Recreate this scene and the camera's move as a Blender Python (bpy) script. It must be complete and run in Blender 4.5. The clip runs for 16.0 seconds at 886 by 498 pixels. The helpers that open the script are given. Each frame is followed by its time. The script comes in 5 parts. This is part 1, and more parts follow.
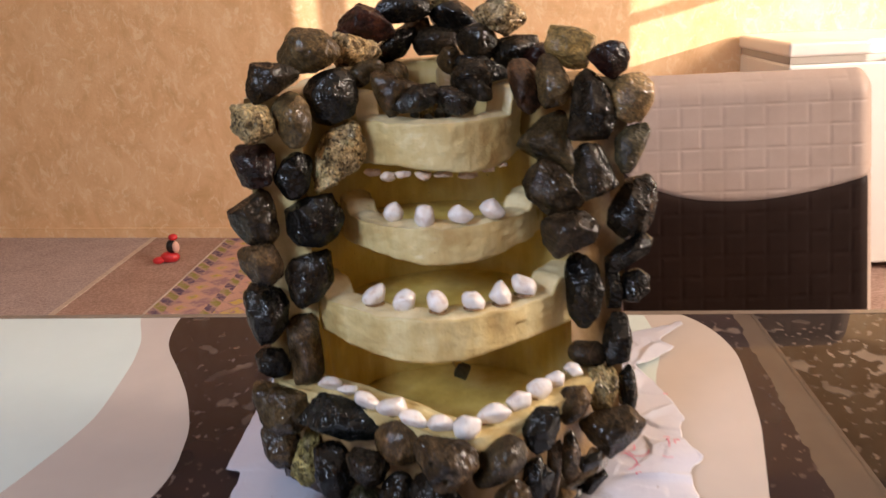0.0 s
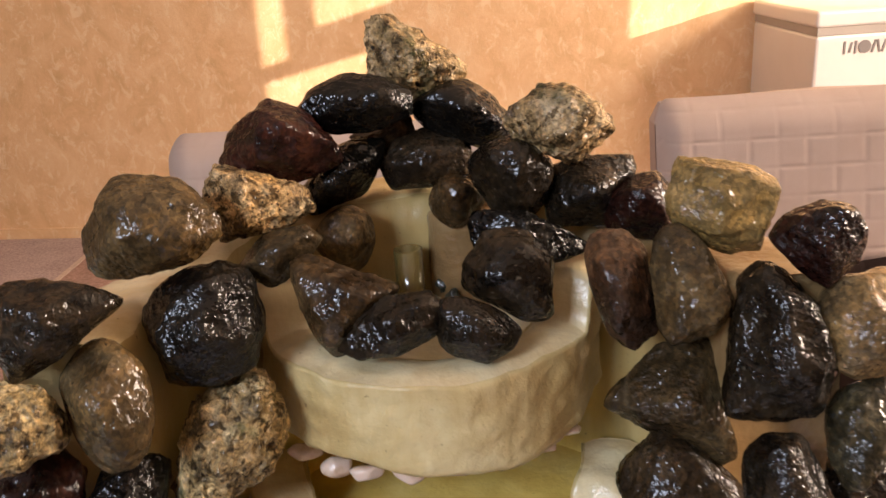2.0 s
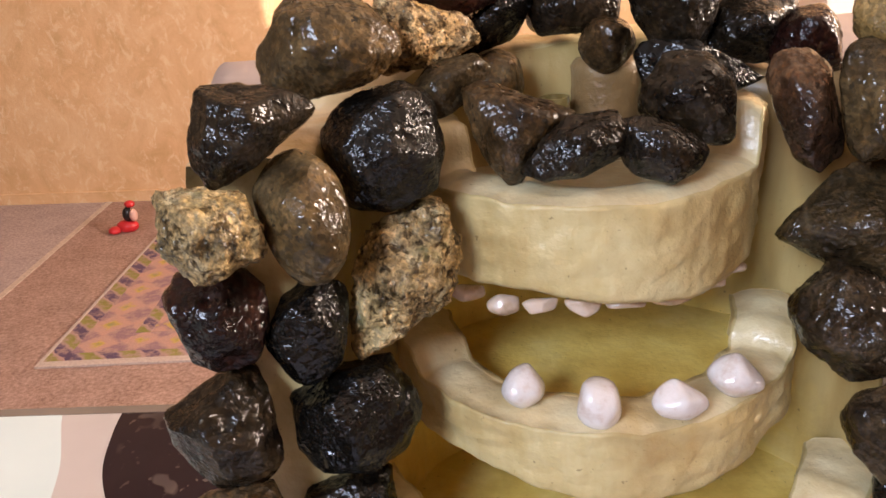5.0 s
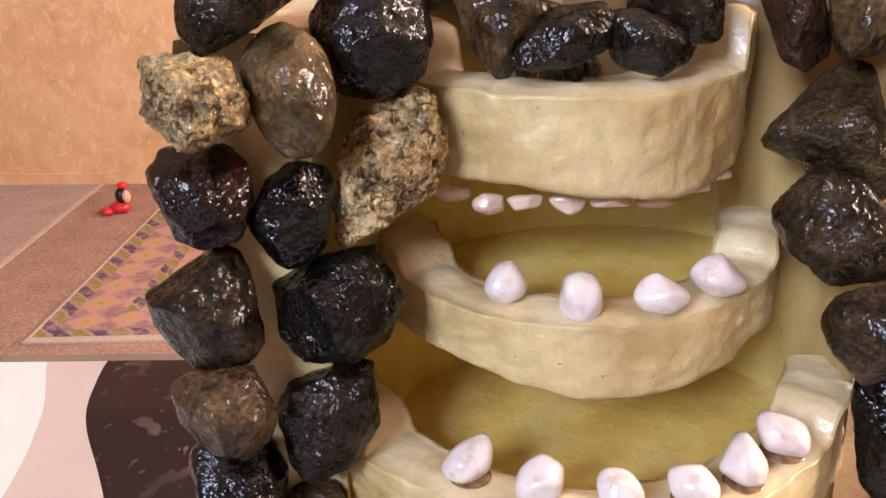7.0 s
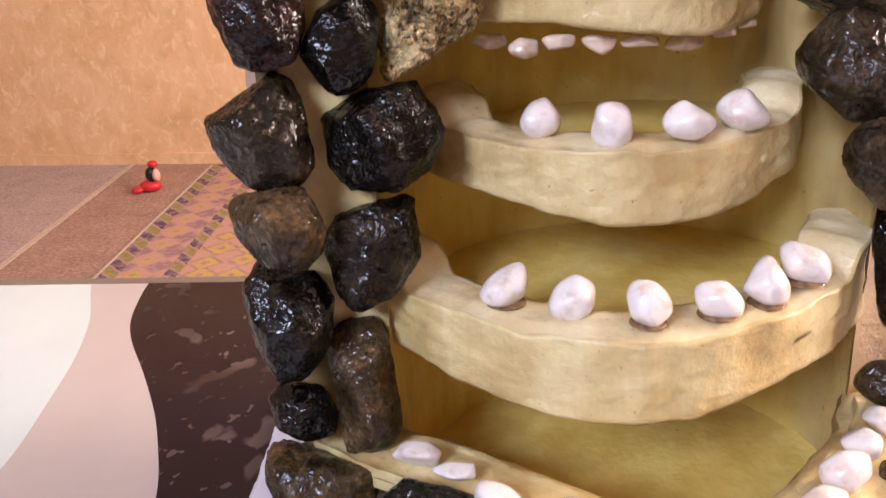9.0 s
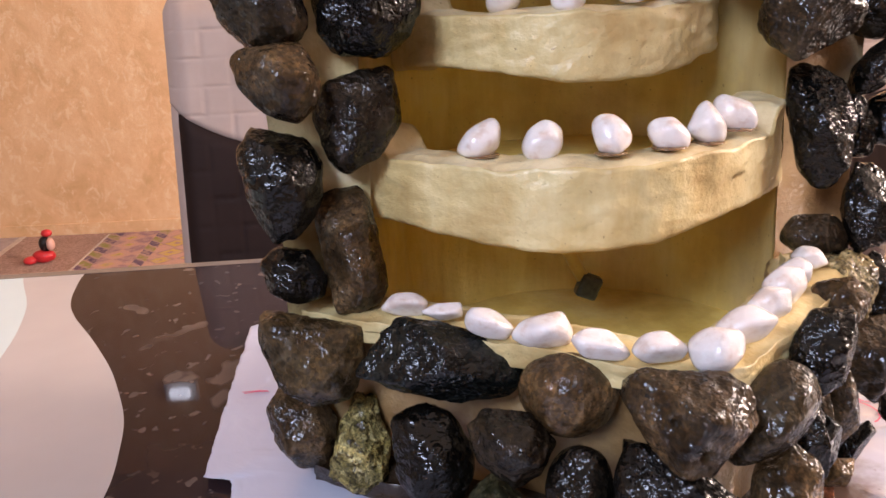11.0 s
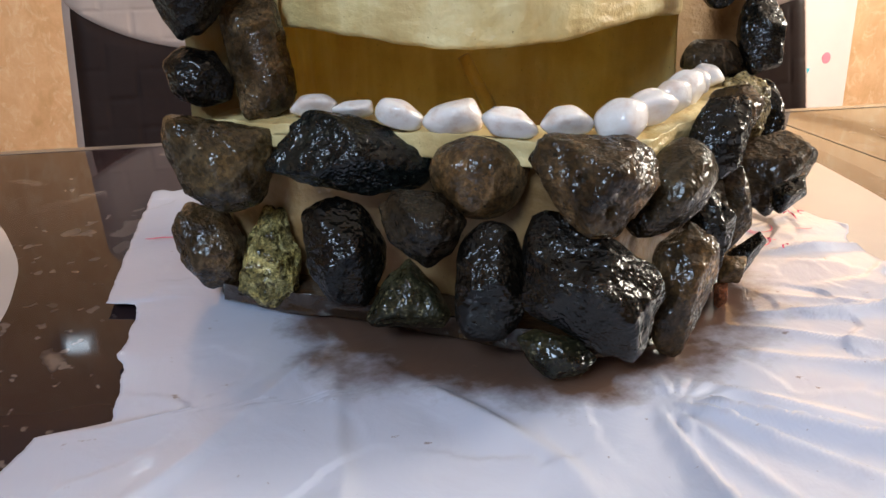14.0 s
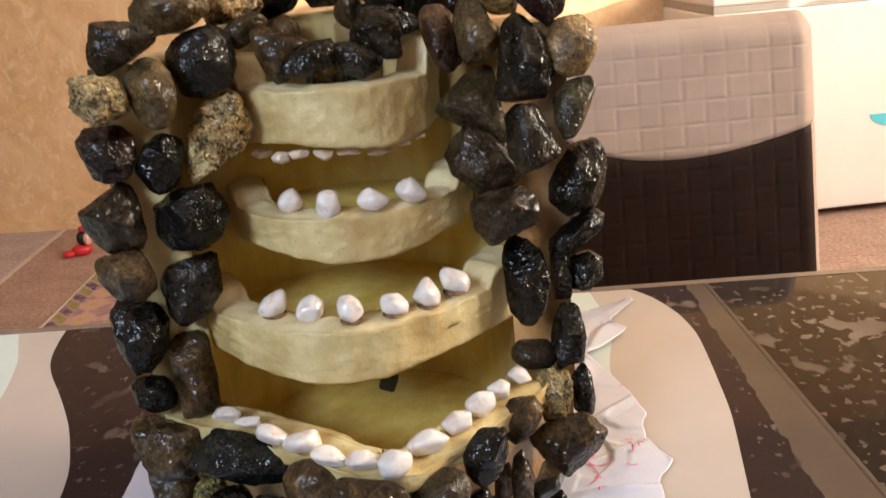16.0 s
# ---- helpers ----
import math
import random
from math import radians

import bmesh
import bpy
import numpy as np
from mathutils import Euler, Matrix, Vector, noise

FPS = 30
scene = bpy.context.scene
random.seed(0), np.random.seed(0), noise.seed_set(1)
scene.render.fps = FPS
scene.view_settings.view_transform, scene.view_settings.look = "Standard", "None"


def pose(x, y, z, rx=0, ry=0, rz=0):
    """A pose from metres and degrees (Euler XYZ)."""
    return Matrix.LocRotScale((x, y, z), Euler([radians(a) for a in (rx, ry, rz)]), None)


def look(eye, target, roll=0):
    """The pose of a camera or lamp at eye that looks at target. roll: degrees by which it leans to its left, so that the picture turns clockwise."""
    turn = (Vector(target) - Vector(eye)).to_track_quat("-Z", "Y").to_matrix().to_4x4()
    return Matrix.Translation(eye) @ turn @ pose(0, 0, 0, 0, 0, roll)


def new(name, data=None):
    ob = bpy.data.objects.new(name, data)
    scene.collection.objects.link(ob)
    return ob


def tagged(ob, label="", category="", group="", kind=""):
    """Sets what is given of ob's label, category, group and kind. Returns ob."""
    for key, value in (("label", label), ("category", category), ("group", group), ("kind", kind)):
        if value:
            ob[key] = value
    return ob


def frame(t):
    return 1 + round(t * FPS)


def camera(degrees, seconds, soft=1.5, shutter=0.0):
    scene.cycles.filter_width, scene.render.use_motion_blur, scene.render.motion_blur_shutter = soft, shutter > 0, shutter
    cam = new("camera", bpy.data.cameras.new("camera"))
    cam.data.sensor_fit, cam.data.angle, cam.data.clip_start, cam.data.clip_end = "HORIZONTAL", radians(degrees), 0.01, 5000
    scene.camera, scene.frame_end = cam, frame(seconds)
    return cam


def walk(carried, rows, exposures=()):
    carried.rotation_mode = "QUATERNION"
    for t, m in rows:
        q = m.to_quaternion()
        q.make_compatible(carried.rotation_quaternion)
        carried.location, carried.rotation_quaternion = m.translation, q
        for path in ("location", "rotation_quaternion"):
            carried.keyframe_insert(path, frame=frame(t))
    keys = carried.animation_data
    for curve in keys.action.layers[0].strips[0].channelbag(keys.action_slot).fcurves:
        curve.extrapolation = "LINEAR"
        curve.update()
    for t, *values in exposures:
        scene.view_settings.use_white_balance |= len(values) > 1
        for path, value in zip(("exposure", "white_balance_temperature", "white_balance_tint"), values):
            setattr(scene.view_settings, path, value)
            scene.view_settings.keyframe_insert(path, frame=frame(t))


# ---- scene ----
cam = camera(55.7, 16.0, 1.5, 0.3)
PATH = [
    (0, (0.039, 0.038, 1.176), (-0.106, 1.94, 0.574), -2.8),
    (0.5, (0.009, 0.176, 1.21), (-0.144, 2.067, 0.575), -2.3),
    (1, (0.013, 0.309, 1.224), (-0.123, 2.191, 0.56), -2.2),
    (1.5, (0.025, 0.397, 1.224), (-0.084, 2.272, 0.537), -3.3),
    (2, (0.008, 0.447, 1.225), (-0.097, 2.316, 0.521), -4.0),
    (2.5, (0.001, 0.479, 1.237), (-0.078, 2.341, 0.51), -4.0),
    (3, (-0.011, 0.492, 1.233), (-0.054, 2.354, 0.504), -3.2),
    (3.5, (-0.051, 0.476, 1.233), (-0.104, 2.338, 0.505), -2.6),
    (4, (-0.079, 0.454, 1.203), (-0.166, 2.311, 0.467), -3.1),
    (4.5, (-0.074, 0.439, 1.187), (-0.171, 2.287, 0.429), -4.3),
    (5, (-0.068, 0.431, 1.174), (-0.151, 2.278, 0.411), -4.3),
    (5.2, (-0.066, 0.429, 1.17), (-0.143, 2.278, 0.412), -3.9),
    (7.3, (-0.067, 0.408, 1.129), (-0.141, 2.255, 0.363), -2.5),
    (7.5, (-0.069, 0.402, 1.124), (-0.151, 2.25, 0.363), -2.3),
    (8, (-0.07, 0.389, 1.107), (-0.171, 2.236, 0.345), -2.3),
    (8.5, (-0.072, 0.383, 1.098), (-0.19, 2.223, 0.323), -3.0),
    (9, (-0.074, 0.371, 1.083), (-0.198, 2.211, 0.307), -3.3),
    (9.2, (-0.073, 0.365, 1.073), (-0.199, 2.207, 0.303), -3.3),
    (11.3, (-0.119, 0.296, 0.995), (0.05, 2.196, 0.395), -3.1),
    (11.5, (-0.115, 0.291, 0.991), (0.075, 2.189, 0.39), -3.1),
    (12, (-0.113, 0.275, 0.981), (0.122, 2.159, 0.352), -3.3),
    (12.5, (-0.108, 0.264, 0.963), (0.148, 2.132, 0.294), -2.7),
    (13, (-0.104, 0.261, 0.948), (0.172, 2.114, 0.249), -2.3),
    (13.5, (-0.114, 0.266, 0.94), (0.204, 2.11, 0.233), -2.0),
    (14, (-0.124, 0.28, 0.931), (0.214, 2.122, 0.23), -1.3),
    (14.5, (-0.015, 0.258, 0.983), (0.234, 2.116, 0.285), -2.8),
    (15, (0.033, 0.237, 1.052), (0.176, 2.103, 0.348), -5.8),
    (15.5, (0.044, 0.193, 1.11), (0.085, 2.059, 0.39), -5.7),
    (16, (0.046, 0.161, 1.152), (0.055, 2.041, 0.47), -4.9),
]
# The camera meters anew on its way: stops, kelvin, tint.
METER = [(0.0, 0.19, 6500, 18), (0.5, 0.34, 6650, 19), (1.0, 0.32, 6850, 23), (1.5, 0.32, 7000, 25), (2.0, 0.30, 6950, 22), (3.0, 0.48, 6400, 20), (4.0, 0.46, 6600, 20), (5.0, 0.60, 6700, 22), (7.5, 0.76, 6650, 29), (8.5, 0.78, 6700, 29),
         (9.2, 0.74, 6450, 28), (11.5, 0.58, 6400, 24), (12.0, 0.55, 6130, 15), (12.5, 0.44, 6120, 11), (13.0, 0.43, 6080, 7), (13.5, 0.19, 6050, 8), (14.0, 0.29, 6050, 9), (14.5, 0.36, 6200, 9), (15.0, 0.36, 6300, 8), (15.5, 0.30, 6430, 10), (16.0, 0.30, 6500, 11)]
walk(cam, [(t, look(eye, target, roll)) for t, eye, target, roll in PATH], METER)

# ---- world, sun, lights ----
# Room axes: u runs along the far wall, v points from it into the room.
TURN = -math.atan(0.09)
U_AX, V_AX = Vector((math.cos(TURN), math.sin(TURN), 0)), Vector((math.sin(TURN), -math.cos(TURN), 0))
CORNER = Vector((-2.4, 4.145, 0))


def room(u, v, z=0.0):
    return CORNER + U_AX * u + V_AX * v + Vector((0, 0, z))


U0, U1, V1, TOP = -1.0, 5.8, 5.15, 2.75
SUN_DIR = (-U_AX - V_AX * 0.6 + Vector((0, 0, -0.245))).normalized()
scene.view_settings.exposure = 0.85
world = bpy.data.worlds.new("sky")
scene.world = world
world.use_nodes = True
wn = world.node_tree.nodes
sky = wn.new("ShaderNodeTexSky")
sky.sky_type, sky.sun_disc = "NISHITA", False
sky.sun_elevation, sky.sun_rotation = radians(11.9), math.atan2(-SUN_DIR.x, -SUN_DIR.y)
world.node_tree.links.new(sky.outputs[0], wn["Background"].inputs[0])
wn["Background"].inputs[1].default_value = 0.12
sun = new("sun", bpy.data.lights.new("sun", "SUN"))
sun.data.energy, sun.data.angle, sun.data.color = 6.5, radians(0.3), (1.0, 0.91, 0.78)
sun.matrix_world = look((0, 0, 3), Vector((0, 0, 3)) + SUN_DIR)


def window_light(name, at, towards, size, watts, colour):
    lamp = new(name, bpy.data.lights.new(name, "AREA"))
    lamp.data.shape, lamp.data.size, lamp.data.size_y = "RECTANGLE", size[0], size[1]
    lamp.data.energy, lamp.data.color = watts, colour
    lamp.matrix_world = look(at, towards)
    return lamp


window_light("daylight_behind", room(1.75, V1 - 0.02, 2.22), room(2.35, 3.2, 0.75), (0.80, 0.62), 41, (0.66, 0.82, 1.0))
window_light("daylight_right", room(U1 - 0.03, 2.3, 1.95), room(0, 1.7, 1.5), (1.5, 0.85), 190, (1.0, 0.87, 0.70))


# ---- small tools ----
def mesh_ob(name, verts, faces, mats, parent=None, smooth=True, slots=None):
    me = bpy.data.meshes.new(name)
    me.from_pydata([tuple(map(float, v)) for v in verts], [], [tuple(map(int, f)) for f in faces])
    for m in mats if isinstance(mats, (list, tuple)) else [mats]:
        me.materials.append(m)
    if smooth:
        me.polygons.foreach_set("use_smooth", [True] * len(me.polygons))
    if slots is not None:
        me.polygons.foreach_set("material_index", slots)
    me.update()
    ob = new(name, me)
    if parent:
        ob.parent = parent
    return ob


def part(name, bm, material, parent, label="", smooth=False):
    bmesh.ops.recalc_face_normals(bm, faces=bm.faces)
    me = bpy.data.meshes.new(name)
    bm.to_mesh(me)
    bm.free()
    me.materials.append(material)
    if smooth:
        me.polygons.foreach_set("use_smooth", [True] * len(me.polygons))
    ob = new(name, me)
    if parent:
        ob.parent = parent
    if label:
        ob["label"] = label
    return ob


def thing(name, at, label, category, group="", kind=""):
    ob = new(name)
    ob.location = at
    ob.empty_display_size = 0.02
    return tagged(ob, label, category, group, kind)


def box(size, at=(0, 0, 0), bevel=0.0, turn=None, segs=2):
    bm = bmesh.new()
    bmesh.ops.create_cube(bm, size=1)
    bmesh.ops.scale(bm, vec=size, verts=bm.verts)
    if bevel:
        bmesh.ops.bevel(bm, geom=list(bm.edges), offset=bevel, segments=segs, profile=0.5, affect="EDGES")
    if turn:
        bmesh.ops.transform(bm, matrix=turn, verts=bm.verts)
    bmesh.ops.translate(bm, vec=at, verts=bm.verts)
    return bm


def rod(p, q, r0, r1=None, segs=14):
    p, q = Vector(p), Vector(q)
    bm = bmesh.new()
    bmesh.ops.create_cone(bm, cap_ends=True, segments=segs, radius1=r0, radius2=r0 if r1 is None else r1, depth=(q - p).length)
    m = Matrix.Translation((p + q) / 2) @ (q - p).to_track_quat("Z", "Y").to_matrix().to_4x4()
    bmesh.ops.transform(bm, matrix=m, verts=bm.verts)
    return bm


def smooth_line(knots, ys, blur=0.03):
    """x over y through a few knots (y, x), rounded off."""
    k = sorted(knots)
    dense = np.linspace(k[0][0], k[-1][0], 400)
    vals = np.interp(dense, [a for a, b in k], [b for a, b in k])
    n = max(1, int(blur / (dense[1] - dense[0])))
    ker = np.hanning(2 * n + 3)
    ker /= ker.sum()
    pad = len(ker) // 2
    vals = np.convolve(np.pad(vals, pad, mode="reflect", reflect_type="odd"), ker, "valid")
    return np.interp(ys, dense, vals)


def fractal(p, scale, seed, octaves=3):
    q = Vector(p) * scale + Vector((seed * 7.13, seed * 3.7, seed * 1.9))
    return noise.fractal(q, 1.0, 2.1, octaves)


# ---- materials ----
def material(name, rough=0.5, metal=0.0, coat=0.0, coat_rough=0.05, spec=0.5):
    m = bpy.data.materials.new(name)
    m.use_nodes = True
    b = m.node_tree.nodes["Principled BSDF"]
    b.inputs["Roughness"].default_value, b.inputs["Metallic"].default_value = rough, metal
    b.inputs["Coat Weight"].default_value, b.inputs["Coat Roughness"].default_value = coat, coat_rough
    b.inputs["Specular IOR Level"].default_value = spec
    return m, m.node_tree.nodes, m.node_tree.links, b


def coords(n, l, scale=(1, 1, 1), kind="Object"):
    c, mp = n.new("ShaderNodeTexCoord"), n.new("ShaderNodeMapping")
    mp.inputs["Scale"].default_value = scale
    l.new(c.outputs[kind], mp.inputs["Vector"])
    return mp.outputs["Vector"]


def tex_noise(n, l, vec, scale, detail=4, rough=0.6, distort=0.0):
    t = n.new("ShaderNodeTexNoise")
    t.inputs["Scale"].default_value, t.inputs["Detail"].default_value = scale, detail
    t.inputs["Roughness"].default_value, t.inputs["Distortion"].default_value = rough, distort
    l.new(vec, t.inputs["Vector"])
    return t.outputs["Fac"]


def ramp(n, l, fac, stops):
    r = n.new("ShaderNodeValToRGB")
    e = r.color_ramp.elements
    while len(e) < len(stops):
        e.new(0.5)
    for s, (p, c) in zip(e, stops):
        s.position, s.color = p, (*c, 1)
    l.new(fac, r.inputs["Fac"])
    return r.outputs["Color"]


def mix(n, l, fac, a, b, mode="MIX"):
    m = n.new("ShaderNodeMix")
    m.data_type, m.blend_type = "RGBA", mode
    for sock, v in ((m.inputs["Factor"], fac), (m.inputs[6], a), (m.inputs[7], b)):
        if isinstance(v, bpy.types.NodeSocket):
            l.new(v, sock)
        else:
            sock.default_value = v if isinstance(v, (int, float)) else (*v, 1)
    return m.outputs[2]


def math_node(n, l, op, a, b=0.0, c=0.0):
    m = n.new("ShaderNodeMath")
    m.operation = op
    for sock, v in zip(m.inputs, (a, b, c)):
        if isinstance(v, bpy.types.NodeSocket):
            l.new(v, sock)
        else:
            sock.default_value = v
    return m.outputs[0]


def bump(n, l, b, height, strength, distance):
    k = n.new("ShaderNodeBump")
    k.inputs["Strength"].default_value, k.inputs["Distance"].default_value = strength, distance
    l.new(height, k.inputs["Height"])
    l.new(k.outputs["Normal"], b.inputs["Normal"])
    l.new(k.outputs["Normal"], b.inputs["Coat Normal"])


def offset_coords(n, l):
    """Object coordinates, moved by the object's random number."""
    c, info, add = n.new("ShaderNodeTexCoord"), n.new("ShaderNodeObjectInfo"), n.new("ShaderNodeVectorMath")
    comb = n.new("ShaderNodeCombineXYZ")
    far = math_node(n, l, "MULTIPLY", info.outputs["Random"], 40.0)
    for s in comb.inputs:
        l.new(far, s)
    l.new(c.outputs["Object"], add.inputs[0])
    l.new(comb.outputs[0], add.inputs[1])
    return add.outputs[0], info.outputs["Random"]


def stone_material(name, dark, mid, light, scale=60, fleck=None, fleck_at=0.6, tone=0.75, relief=0.5, coat=0.62, moss=None, vein=None):
    m, n, l, b = material(name, 0.55, coat=min(1.0, coat), coat_rough=0.05, spec=0.05)
    v, rnd = offset_coords(n, l)
    big = tex_noise(n, l, v, scale, 5, 0.6, 0.5)
    col = ramp(n, l, big, [(0.30, dark), (0.50, mid), (0.70, light)])
    fine = tex_noise(n, l, v, scale * 8, 3, 0.7)
    col = mix(n, l, 0.8 if relief > 0.8 else 0.45, col, ramp(n, l, fine, [(0.34, (0.3,) * 3), (0.52, (0.9,) * 3), (0.68, (1.7, 1.6, 1.45))]), "MULTIPLY")
    grains = n.new("ShaderNodeTexVoronoi")
    grains.inputs["Scale"].default_value = 520
    l.new(v, grains.inputs["Vector"])
    speck = ramp(n, l, grains.outputs["Color"], [(0.28, (0.35,) * 3), (0.5, (0.9,) * 3), (0.72, (1.9, 1.75, 1.5))])
    col = mix(n, l, 0.15 if relief > 0.8 else 0.4, col, speck, "MULTIPLY")
    # broad mineral patches and thin pale veins
    patchy = tex_noise(n, l, v, scale * 0.42, 3, 0.6, 0.8)
    col = mix(n, l, 1.0, col, ramp(n, l, patchy, [(0.36, (0.60, 0.60, 0.62)), (0.5, (1, 1, 1)), (0.64, (1.4, 1.32, 1.15) if not moss else (1.1, 1.1, 1.1))]), "MULTIPLY")
    if vein:
        line = math_node(n, l, "ABSOLUTE", math_node(n, l, "SUBTRACT", tex_noise(n, l, v, scale * 0.26, 2, 0.5, 0.25), 0.5), 0.0)
        thin = ramp(n, l, line, [(0.0, (0.2,) * 3), (0.009, (0, 0, 0))])
        col = mix(n, l, thin, col, vein)
    if fleck:
        cells = n.new("ShaderNodeTexVoronoi")
        cells.inputs["Scale"].default_value = scale * 5
        l.new(v, cells.inputs["Vector"])
        mask = ramp(n, l, cells.outputs["Distance"], [(0.0, (1, 1, 1)), (0.28, (1, 1, 1)), (0.42, (0, 0, 0))])
        on = math_node(n, l, "GREATER_THAN", fine, fleck_at - 0.03)
        col = mix(n, l, math_node(n, l, "MULTIPLY", mask, on), col, fleck)
    if relief > 0.8:
        pits = ramp(n, l, tex_noise(n, l, v, 210, 4, 0.65, 0.6), [(0.40, (0.10, 0.075, 0.04)), (0.50, (1, 1, 1))])
        col = mix(n, l, 0.9, col, pits, "MULTIPLY")
    if moss:
        mo = ramp(n, l, tex_noise(n, l, v, scale * 0.5, 5, 0.7), [(0.54, (0, 0, 0)), (0.64, (0.75,) * 3)])
        col = mix(n, l, mo, col, moss)
    hue = n.new("ShaderNodeHueSaturation")
    l.new(math_node(n, l, "MULTIPLY_ADD", rnd, 0.5 * tone, 0.75 * tone), hue.inputs["Value"])
    l.new(col, hue.inputs["Color"])
    l.new(hue.outputs[0], b.inputs["Base Color"])
    waves = tex_noise(n, l, v, 95, 2.5, 0.55, 0.4)
    flakes = n.new("ShaderNodeTexVoronoi")
    flakes.inputs["Scale"].default_value = 115
    warped = mix(n, l, 0.012, v, tex_noise(n, l, v, 140, 2).node.outputs["Color"], "ADD")
    l.new(warped, flakes.inputs["Vector"])
    nubs = tex_noise(n, l, v, 600, 1, 0.5)
    patch = ramp(n, l, tex_noise(n, l, v, 45, 2), [(0.40, (0.10,) * 3), (0.62, (0.62,) * 3)])
    grit = tex_noise(n, l, v, 760, 3, 0.65)
    sandy = ramp(n, l, tex_noise(n, l, v, 60, 2), [(0.38, (0.02,) * 3), (0.60, (0.08,) * 3)])
    rough_skin = math_node(n, l, "MULTIPLY_ADD", grit, sandy, math_node(n, l, "MULTIPLY_ADD", nubs, patch, math_node(n, l, "MULTIPLY_ADD", flakes.outputs["Distance"], 0.9, math_node(n, l, "MULTIPLY", waves, 0.5))))
    bump(n, l, b, rough_skin, min(1.0, 0.40 * (0.6 + relief)), 0.0045)
    return m


